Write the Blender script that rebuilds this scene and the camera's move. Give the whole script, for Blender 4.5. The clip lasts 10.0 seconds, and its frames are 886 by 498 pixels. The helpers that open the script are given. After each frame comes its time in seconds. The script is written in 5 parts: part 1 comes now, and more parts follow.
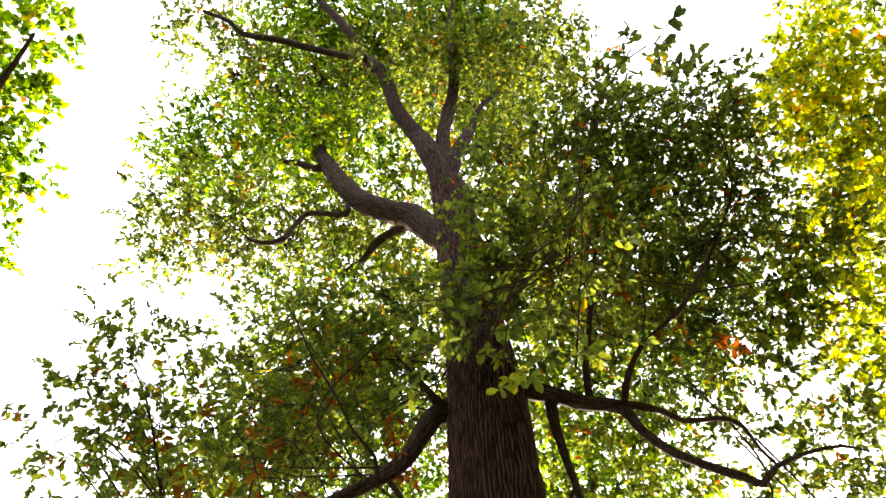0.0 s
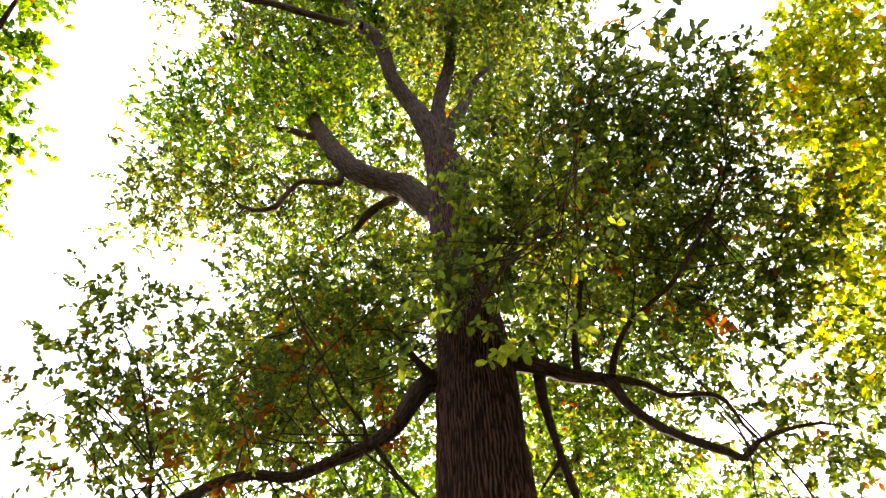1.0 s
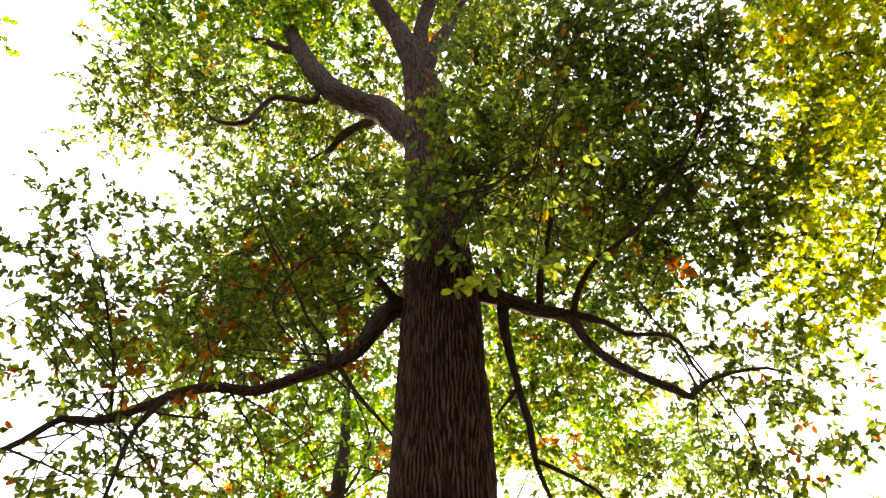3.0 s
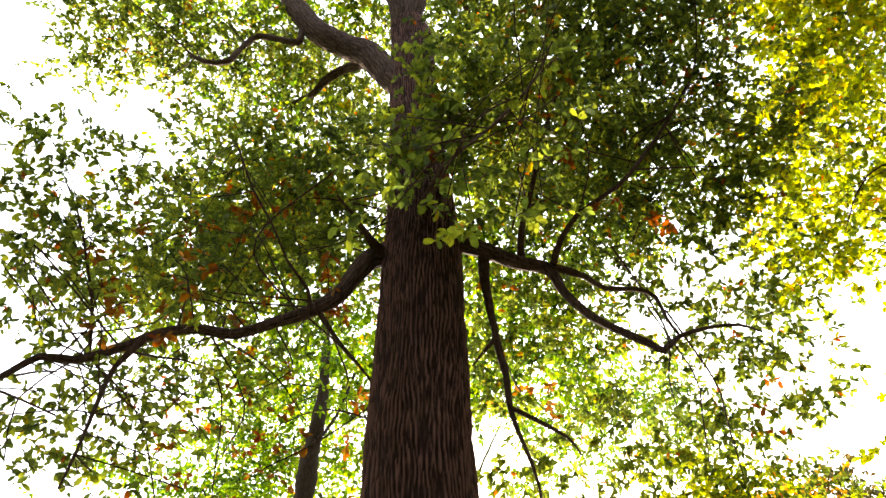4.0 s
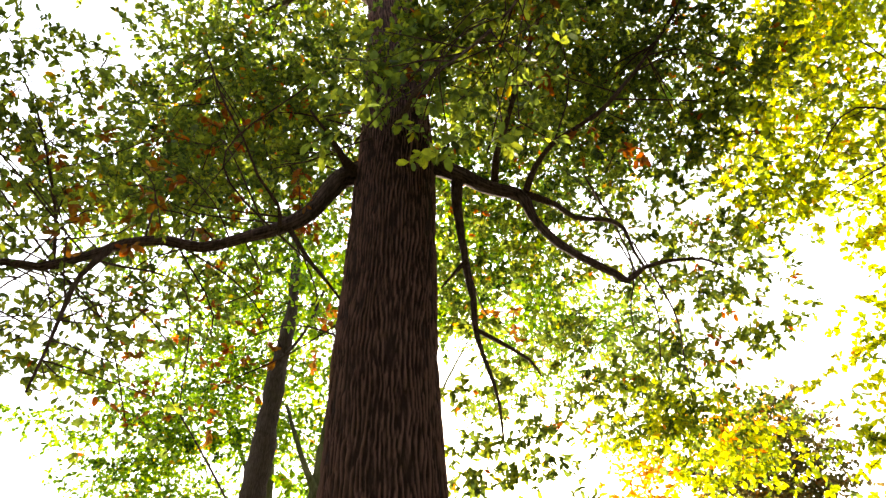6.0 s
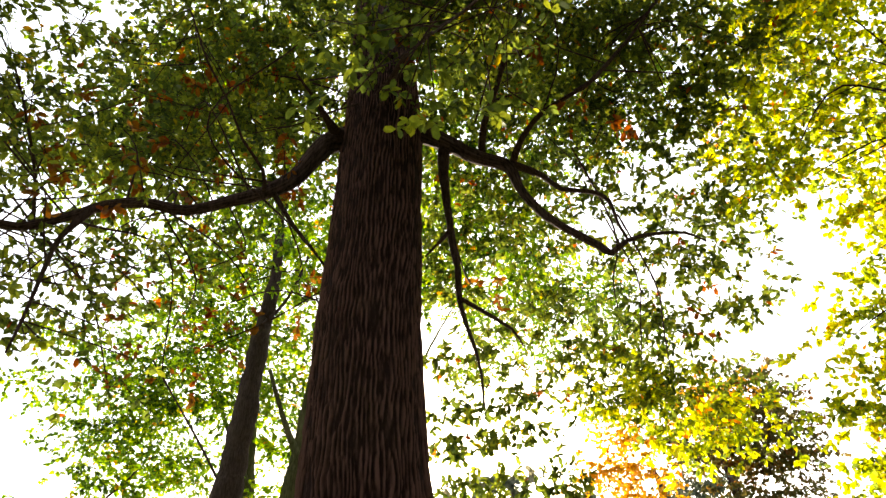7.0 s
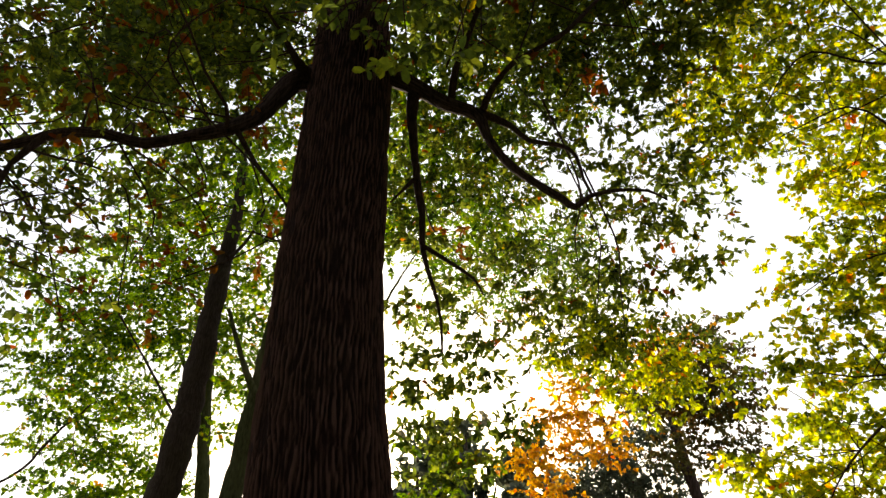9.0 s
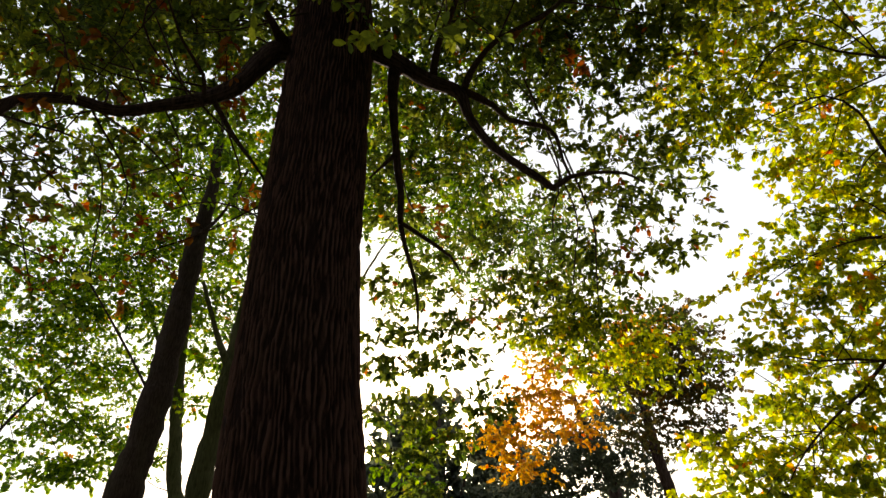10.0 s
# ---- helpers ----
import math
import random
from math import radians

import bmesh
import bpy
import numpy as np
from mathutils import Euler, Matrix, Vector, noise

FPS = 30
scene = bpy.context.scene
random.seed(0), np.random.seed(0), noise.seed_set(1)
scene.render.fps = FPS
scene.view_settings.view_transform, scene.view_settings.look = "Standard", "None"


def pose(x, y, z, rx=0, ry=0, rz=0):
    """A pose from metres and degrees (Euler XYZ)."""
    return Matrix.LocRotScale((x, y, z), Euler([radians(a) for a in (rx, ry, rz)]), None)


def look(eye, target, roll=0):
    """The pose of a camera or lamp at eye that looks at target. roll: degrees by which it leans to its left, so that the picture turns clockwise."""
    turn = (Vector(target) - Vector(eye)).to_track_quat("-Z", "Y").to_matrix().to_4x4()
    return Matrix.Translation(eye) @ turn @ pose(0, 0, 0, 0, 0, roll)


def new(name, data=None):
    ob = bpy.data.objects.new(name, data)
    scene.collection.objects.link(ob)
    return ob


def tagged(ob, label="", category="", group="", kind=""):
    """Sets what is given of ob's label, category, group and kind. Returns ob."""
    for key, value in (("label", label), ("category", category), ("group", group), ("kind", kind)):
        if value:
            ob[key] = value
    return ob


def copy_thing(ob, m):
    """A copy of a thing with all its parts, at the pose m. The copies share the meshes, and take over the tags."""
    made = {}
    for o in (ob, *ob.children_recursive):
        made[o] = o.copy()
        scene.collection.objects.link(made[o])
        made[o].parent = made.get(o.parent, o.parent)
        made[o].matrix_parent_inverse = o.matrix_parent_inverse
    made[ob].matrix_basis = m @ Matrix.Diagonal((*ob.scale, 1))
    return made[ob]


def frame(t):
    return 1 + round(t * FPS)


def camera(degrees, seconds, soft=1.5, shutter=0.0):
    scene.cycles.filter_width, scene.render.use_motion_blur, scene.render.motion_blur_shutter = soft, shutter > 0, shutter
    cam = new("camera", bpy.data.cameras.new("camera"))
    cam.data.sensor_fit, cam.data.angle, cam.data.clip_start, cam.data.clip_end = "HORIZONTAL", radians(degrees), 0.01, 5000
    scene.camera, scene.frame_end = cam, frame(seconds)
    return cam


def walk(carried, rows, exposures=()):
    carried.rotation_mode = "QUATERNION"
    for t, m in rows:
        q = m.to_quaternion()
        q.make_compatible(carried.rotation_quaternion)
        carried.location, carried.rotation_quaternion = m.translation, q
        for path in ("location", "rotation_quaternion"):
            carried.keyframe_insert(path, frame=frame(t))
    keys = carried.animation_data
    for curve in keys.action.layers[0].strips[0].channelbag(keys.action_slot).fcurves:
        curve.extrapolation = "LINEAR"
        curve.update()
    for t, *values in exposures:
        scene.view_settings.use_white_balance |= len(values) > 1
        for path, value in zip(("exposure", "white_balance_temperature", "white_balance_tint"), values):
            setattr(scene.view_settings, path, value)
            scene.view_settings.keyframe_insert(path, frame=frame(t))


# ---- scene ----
cam = camera(68.0, 10.0, soft=1.4)
walk(cam, [
    (0, pose(0, 0, 1.6, 150.87, 2.88, 7.54)),
    (0.5, pose(0, 0, 1.6, 149.75, 2.86, 6.94)),
    (1, pose(0, 0, 1.6, 148.33, 2.79, 6.09)),
    (1.5, pose(0, 0, 1.6, 146.73, 2.73, 5.15)),
    (2, pose(0, 0, 1.6, 145.28, 2.65, 4.05)),
    (2.5, pose(0, 0, 1.6, 143.79, 2.61, 2.80)),
    (4, pose(0, 0, 1.6, 137.40, 2.71, -0.79)),
    (4.5, pose(0, 0, 1.6, 135.24, 2.62, -1.75)),
    (5, pose(0, 0, 1.6, 133.51, 2.68, -2.60)),
    (5.5, pose(0, 0, 1.6, 132.00, 2.65, -3.45)),
    (7, pose(0, 0, 1.6, 127.71, 2.47, -6.06)),
    (7.5, pose(0, 0, 1.6, 126.44, 2.43, -7.00)),
    (8, pose(0, 0, 1.6, 125.17, 2.36, -7.91)),
    (8.5, pose(0, 0, 1.6, 123.97, 2.25, -8.97)),
    (9, pose(0, 0, 1.6, 122.96, 2.19, -10.10)),
    (9.5, pose(0, 0, 1.6, 121.99, 2.17, -11.26)),
    (10, pose(0, 0, 1.6, 120.94, 2.06, -12.46)),
], exposures=[(0, 2.56), (2.5, 2.44), (4.5, 2.56), (5.5, 2.6), (7, 1.9), (8.5, 0.96), (10, 0.36)])

# ---- light: low sun behind the trunk, bright hazy sky ----
SUN_EL, SUN_AZ = radians(13.3), radians(-8.5)
world = bpy.data.worlds.new("sky")
scene.world = world
world.use_nodes = True
wn = world.node_tree
sky = wn.nodes.new("ShaderNodeTexSky")
sky.sky_type = 'NISHITA'
sky.sun_disc = False
sky.sun_elevation = SUN_EL
sky.sun_rotation = -SUN_AZ
sky.air_density, sky.dust_density, sky.ozone_density = 1.0, 3.0, 1.0
wn.nodes["Background"].inputs["Strength"].default_value = 0.15
haze = wn.nodes.new("ShaderNodeMix")
haze.data_type = 'RGBA'
haze.inputs[0].default_value = 0.5
haze.inputs[7].default_value = (7.4, 7.4, 7.5, 1)    # thin bright veil of high cloud over the whole sky
wn.links.new(sky.outputs[0], haze.inputs[6])
wn.links.new(haze.outputs[2], wn.nodes["Background"].inputs["Color"])
sun_data = bpy.data.lights.new("sun", 'SUN')
sun_data.energy, sun_data.angle, sun_data.color = 5.0, radians(0.6), (1.0, 0.86, 0.66)
sun = new("sun", sun_data)
sun_way = Vector((math.sin(SUN_AZ) * math.cos(SUN_EL), math.cos(SUN_AZ) * math.cos(SUN_EL), math.sin(SUN_EL)))
sun.matrix_world = look(sun_way * 60, (0, 0, 0))


# ---- materials ----
def node_material(name):
    m = bpy.data.materials.new(name)
    m.use_nodes = True
    return m, m.node_tree.nodes, m.node_tree.links


def ramp(nodes, stops):
    r = nodes.new("ShaderNodeValToRGB")
    e = r.color_ramp.elements
    while len(e) < len(stops):
        e.new(0.5)
    for k, (p, c) in zip(e, stops):
        k.position, k.color = p, (*c, 1)
    return r


def bark_material(name, dark, light, moss=0.25, scale=1.0, furrow_shade=0.0):
    m, n, l = node_material(name)
    b = n["Principled BSDF"]
    co = n.new("ShaderNodeTexCoord")
    mp = n.new("ShaderNodeMapping")
    mp.inputs["Scale"].default_value = (22 * scale, 22 * scale, 4 * scale)
    l.new(co.outputs["Object"], mp.inputs[0])
    grain = n.new("ShaderNodeTexNoise")
    grain.inputs["Scale"].default_value, grain.inputs["Detail"].default_value = 1.6, 8
    grain.inputs["Roughness"].default_value = 0.65
    l.new(mp.outputs[0], grain.inputs["Vector"])
    patch = n.new("ShaderNodeTexNoise")
    patch.inputs["Scale"].default_value, patch.inputs["Detail"].default_value = 1.4, 5
    l.new(co.outputs["Object"], patch.inputs["Vector"])
    col = ramp(n, [(0.3, dark), (0.72, light)])
    crest = n.new("ShaderNodeAttribute")     # bark tone and furrow shade, painted by ridge height where bark has it
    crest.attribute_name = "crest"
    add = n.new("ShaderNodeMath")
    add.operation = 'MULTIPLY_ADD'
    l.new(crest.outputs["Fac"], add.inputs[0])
    add.inputs[1].default_value = furrow_shade
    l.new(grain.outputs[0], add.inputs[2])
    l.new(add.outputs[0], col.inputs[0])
    green = ramp(n, [(0.52, (0, 0, 0)), (0.75, (moss, moss, moss))])
    l.new(patch.outputs[0], green.inputs[0])
    mix = n.new("ShaderNodeMix")
    mix.data_type = 'RGBA'
    l.new(green.outputs[0], mix.inputs[0])
    l.new(col.outputs[0], mix.inputs[6])
    mix.inputs[7].default_value = (0.16, 0.15, 0.075, 1)
    l.new(mix.outputs[2], b.inputs["Base Color"])
    b.inputs["Roughness"].default_value = 0.9
    b.inputs["Specular IOR Level"].default_value = 0.06
    bump = n.new("ShaderNodeBump")
    bump.inputs["Strength"].default_value, bump.inputs["Distance"].default_value = 0.8, 0.02
    l.new(grain.outputs[0], bump.inputs["Height"])
    l.new(bump.outputs[0], b.inputs["Normal"])
    return m


def leaf_material(name, stops, glow=1.0):
    """Thin leaf: reflects, lets light through, and has a waxy face. The tone of each leaf picks its colour."""
    m, n, l = node_material(name)
    n.remove(n["Principled BSDF"])
    out = n["Material Output"]
    tone = n.new("ShaderNodeAttribute")
    tone.attribute_name = "tone"
    col = ramp(n, stops)
    l.new(tone.outputs["Fac"], col.inputs[0])
    co = n.new("ShaderNodeTexCoord")
    spots = n.new("ShaderNodeTexNoise")
    spots.inputs["Scale"].default_value, spots.inputs["Detail"].default_value = 35, 3
    l.new(co.outputs["Object"], spots.inputs["Vector"])
    hsv = n.new("ShaderNodeHueSaturation")
    mr = n.new("ShaderNodeMapRange")
    mr.inputs[1].default_value, mr.inputs[2].default_value = 0.3, 0.7
    mr.inputs[3].default_value, mr.inputs[4].default_value = 0.75, 1.25
    l.new(spots.outputs[0], mr.inputs[0])
    l.new(mr.outputs[0], hsv.inputs["Value"])
    l.new(col.outputs[0], hsv.inputs["Color"])
    dif = n.new("ShaderNodeBsdfDiffuse")
    l.new(hsv.outputs[0], dif.inputs[0])
    thru = n.new("ShaderNodeHueSaturation")
    thru.inputs["Hue"].default_value = 0.479
    thru.inputs["Saturation"].default_value = 1.12
    thru.inputs["Value"].default_value = 1.5 * glow
    l.new(hsv.outputs[0], thru.inputs["Color"])
    tra = n.new("ShaderNodeBsdfTranslucent")
    l.new(thru.outputs[0], tra.inputs[0])
    mix = n.new("ShaderNodeMixShader")
    mix.inputs[0].default_value = 0.65
    l.new(dif.outputs[0], mix.inputs[1])
    l.new(tra.outputs[0], mix.inputs[2])
    gl = n.new("ShaderNodeBsdfGlossy")
    gl.inputs["Roughness"].default_value = 0.38
    top = n.new("ShaderNodeMixShader")
    top.inputs[0].default_value = 0.02
    l.new(mix.outputs[0], top.inputs[1])
    l.new(gl.outputs[0], top.inputs[2])
    l.new(top.outputs[0], out.inputs[0])
    return m


GREENS = [(0.0, (0.020, 0.034, 0.010)), (0.42, (0.068, 0.098, 0.017)), (0.8, (0.155, 0.185, 0.026)),
          (0.93, (0.22, 0.165, 0.015)), (0.97, (0.25, 0.12, 0.016)), (1.0, (0.22, 0.08, 0.016))]
# lowest stops of YELLOWS and MAPLES darkened to put leaf shadow into the colour
YELLOWS = [(0.0, (0.022, 0.036, 0.009)), (0.15, (0.06, 0.09, 0.014)), (0.42, (0.135, 0.168, 0.014)), (0.75, (0.250, 0.248, 0.026)),
           (0.95, (0.35, 0.28, 0.035)), (1.0, (0.35, 0.15, 0.015))]
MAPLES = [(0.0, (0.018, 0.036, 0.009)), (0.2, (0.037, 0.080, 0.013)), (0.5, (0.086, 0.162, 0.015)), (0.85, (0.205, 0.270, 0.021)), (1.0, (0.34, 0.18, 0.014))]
ORANGES = [(0.0, (0.28, 0.20, 0.03)), (0.4, (0.40, 0.27, 0.035)), (0.8, (0.42, 0.23, 0.028)), (1.0, (0.36, 0.12, 0.02))]
BROWNS = [(0.0, (0.06, 0.07, 0.02)), (0.5, (0.10, 0.09, 0.025)), (1.0, (0.17, 0.09, 0.02))]
TURNED = [(0.0, (0.16, 0.10, 0.02)), (0.5, (0.19, 0.085, 0.019)), (1.0, (0.17, 0.05, 0.015))]
DARKS = [(0.0, (0.025, 0.04, 0.012)), (0.6, (0.045, 0.06, 0.016)), (1.0, (0.09, 0.08, 0.02))]
# distance haze painted into the leaf colour, greyer and paler than DARKS
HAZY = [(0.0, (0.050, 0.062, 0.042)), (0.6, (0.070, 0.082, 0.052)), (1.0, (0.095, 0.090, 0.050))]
# second oak leaf, lighter and yellower: sun through the leaves put into colour
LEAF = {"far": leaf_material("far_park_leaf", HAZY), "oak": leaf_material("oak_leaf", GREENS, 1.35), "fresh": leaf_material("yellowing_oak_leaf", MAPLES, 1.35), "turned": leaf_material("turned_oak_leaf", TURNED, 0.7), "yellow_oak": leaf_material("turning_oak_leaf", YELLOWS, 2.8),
        "maple": leaf_material("maple_leaf", MAPLES, 1.75), "orange": leaf_material("orange_leaf", ORANGES, 1.3),
        "brown": leaf_material("browning_leaf", BROWNS), "dark": leaf_material("dark_leaf", DARKS),
        "left": leaf_material("fresh_leaf", MAPLES, 1.7)}
BARK = bark_material("furrowed_bark", (0.019, 0.0090, 0.0072), (0.115, 0.060, 0.046), 0.04, furrow_shade=0.6)
# trunk bark made darker for limbs: shade high in the crown put into colour
STOUT_LIMB_BARK = bark_material("stout_limb_bark", (0.019, 0.0115, 0.0092), (0.088, 0.056, 0.045), 0.08, furrow_shade=0.35)
LIMB_BARK = bark_material("limb_bark", (0.022, 0.013, 0.0095), (0.085, 0.052, 0.039), 0.12, 1.6)
DARK_BARK = bark_material("dark_maple_bark", (0.018, 0.012, 0.009), (0.07, 0.048, 0.036), 0.15, 1.3)
GREEN_BARK = bark_material("algae_bark", (0.03, 0.03, 0.012), (0.10, 0.10, 0.04), 0.7)

gm, gn, gl_ = node_material("grass_and_fallen_leaves")
gco = gn.new("ShaderNodeTexCoord")
gno = gn.new("ShaderNodeTexNoise")
gno.inputs["Scale"].default_value, gno.inputs["Detail"].default_value = 3.0, 9
gl_.new(gco.outputs["Object"], gno.inputs["Vector"])
gra = ramp(gn, [(0.35, (0.035, 0.05, 0.015)), (0.5, (0.07, 0.075, 0.02)), (0.62, (0.13, 0.085, 0.03)), (0.75, (0.17, 0.095, 0.03))])
gl_.new(gno.outputs[0], gra.inputs[0])
gl_.new(gra.outputs[0], gn["Principled BSDF"].inputs["Base Color"])
gn["Principled BSDF"].inputs["Roughness"].default_value = 0.95
gbu = gn.new("ShaderNodeBump")
gbu.inputs["Distance"].default_value = 0.06
gl_.new(gno.outputs[0], gbu.inputs["Height"])
gl_.new(gbu.outputs[0], gn["Principled BSDF"].inputs["Normal"])


# ---- mesh helpers ----
def mesh_of(name, verts, tris, smooth=False, tones=None):
    me = bpy.data.meshes.new(name)
    verts, tris = np.asarray(verts, np.float32), np.asarray(tris, np.int32)
    me.vertices.add(len(verts))
    me.vertices.foreach_set("co", verts.ravel())
    me.loops.add(tris.size)
    me.loops.foreach_set("vertex_index", tris.ravel())
    me.polygons.add(len(tris))
    me.polygons.foreach_set("loop_start", np.arange(0, tris.size, 3, dtype=np.int32))
    if smooth:
        me.polygons.foreach_set("use_smooth", np.ones(len(tris), bool))
    me.update(calc_edges=True)
    if tones is not None:
        at = me.attributes.new("tone", 'FLOAT', 'FACE')
        at.data.foreach_set("value", np.asarray(tones, np.float32))
    return me


def part_mesh(name, me, material, parent, label=""):
    ob = new(name, me)
    me.materials.append(material)
    ob.parent = parent
    if label:
        tagged(ob, label)
    return ob


def spline(pts, step):
    """Points of a smooth curve through pts (x, y, z, r), about step apart."""
    p = np.array(pts, float)
    p = np.vstack([2 * p[0] - p[1], p, 2 * p[-1] - p[-2]])
    out = []
    for a, b, c, d in zip(p[:-3], p[1:-2], p[2:-1], p[3:]):
        k = max(2, int(np.linalg.norm(c[:3] - b[:3]) / step))
        u = np.linspace(0, 1, k, endpoint=False)[:, None]
        out.append(0.5 * (2 * b + (c - a) * u + (2 * a - 5 * b + 4 * c - d) * u ** 2 + (3 * b - a - 3 * c + d) * u ** 3))
    out.append(p[-2:-1])
    return np.vstack(out)


def tube(path, sides, rough=0.0, rng=None, relief=None):
    """Verts and tris of a tapering tube along path (x, y, z, r), closed at its end."""
    c, r = path[:, :3], np.maximum(path[:, 3], 0.0015)
    t = np.gradient(c, axis=0)
    t /= np.linalg.norm(t, axis=1, keepdims=True) + 1e-9
    ref = np.array([0.31, 0.87, 0.38])
    a = np.cross(t, ref)
    a /= np.linalg.norm(a, axis=1, keepdims=True) + 1e-9
    b = np.cross(t, a)
    ang = np.linspace(0, 2 * np.pi, sides, endpoint=False)
    rr = r[:, None] * np.ones((1, sides))
    if relief is not None:
        rr = rr * relief
    if rough:
        rr = rr * (1 + rough * rng.normal(size=rr.shape))
    v = c[:, None] + rr[..., None] * (np.cos(ang)[None, :, None] * a[:, None] + np.sin(ang)[None, :, None] * b[:, None])
    n = len(path)
    i = np.arange(n - 1)[:, None] * sides
    j = np.arange(sides)[None]
    k = (j + 1) % sides
    q = np.stack([i + j, i + k, i + sides + k, i + sides + j], -1).reshape(-1, 4)
    tris = np.vstack([q[:, [0, 1, 2]], q[:, [0, 2, 3]]])
    v = np.vstack([v.reshape(-1, 3), c[-1:] + t[-1:] * r[-1] * 0.6])
    e = (n - 1) * sides
    tip = np.stack([e + np.arange(sides), e + (np.arange(sides) + 1) % sides, np.full(sides, n * sides)], 1)
    return v, np.vstack([tris, tip])


def joined(pieces):
    vs, ts, o = [], [], 0
    for v, t in pieces:
        vs.append(v)
        ts.append(t + o)
        o += len(v)
    return np.vstack(vs), np.vstack(ts)


# a lobed oak leaf (length 1 along x, folded along its rib, tip bent down) and a plainer one
def leaf_shape(stations, widths, fold, bend):
    v, t = [(0, 0, 0)], []
    for u, w in zip(stations, widths):
        z = -bend * u * u
        v += [(u, 0, z), (u, w, z + fold * w), (u, -w, z + fold * w)]
    v.append((1, 0, -bend))
    n, e = len(stations), len(v) - 1
    t += [(0, 1, 2), (0, 3, 1), (3 * n - 2, e, 3 * n - 1), (3 * n - 2, 3 * n, e)]
    for i in range(n - 1):
        a, b = 3 * i + 1, 3 * i + 4
        t += [(a, b, b + 1), (a, b + 1, a + 1), (a, b + 2, b), (a, a + 2, b + 2)]
    return np.array(v, float), np.array(t, int)


def light_leaf(low, high, cup, bend):
    """A small leaf of four triangles: (station, half width) below and above its middle, cupped and bent at its tip."""
    (u, w), (q, e) = low, high
    v = [(0, 0, 0), (u, w, cup), (u, -w, -cup * 0.4), (q, e, cup - bend * 0.5), (q, -e, -cup * 0.4 - bend * 0.4), (1, 0, -bend)]
    return np.array(v, float), np.array([(0, 2, 1), (1, 2, 4), (1, 4, 3), (3, 4, 5)], int)


OAK_LEAF = leaf_shape((0.22, 0.38, 0.52, 0.68, 0.84), (0.11, 0.20, 0.17, 0.24, 0.16), 0.3, 0.22)
SMALL_OAK_LEAF = light_leaf((0.38, 0.23), (0.78, 0.22), 0.07, 0.2)
BROAD_OAK_LEAF = light_leaf((0.34, 0.27), (0.76, 0.29), 0.07, 0.22)
PLAIN_LEAF = light_leaf((0.3, 0.24), (0.7, 0.26), 0.07, 0.2)
MAPLE_LEAF = light_leaf((0.25, 0.42), (0.7, 0.30), 0.07, 0.2)

TREE = {}   # per tree: leaf material key, leaf shape, leaf length, bark, samples of its limbs


def tree(name, label, leaf, shape, length, bark, base):
    ob = new(name)
    ob.location = base
    tagged(ob, label, "tree")
    TREE[ob.name] = dict(leaf=leaf, shape=shape, length=length, bark=bark, base=np.array(base), lines=[])
    return ob


def cell_noise(a, z, tall, around, seed):
    """Distance to the border between lens-shaped bark plates, on a trunk unrolled to angle a (0..1) and height z."""
    gx, gz = a * around, z / tall
    ix, iz = np.floor(gx).astype(int), np.floor(gz).astype(int)
    f1, f2 = np.full(a.shape, 9.0), np.full(a.shape, 9.0)
    for dx in (-1, 0, 1):
        for dz in (-1, 0, 1):
            cx, cz = (ix + dx) % around, iz + dz
            h1 = np.modf(np.abs(np.sin(cx * 127.1 + cz * 311.7 + seed) * 43758.5453))[0]
            h2 = np.modf(np.abs(np.sin(cx * 269.5 + cz * 183.3 + seed) * 24634.6345))[0]
            d = np.hypot(ix + dx + 0.15 + 0.7 * h1 - gx, iz + dz + h2 - gz)
            f2 = np.minimum(f2, np.maximum(f1, d))
            f1 = np.minimum(f1, d)
    return f2 - f1


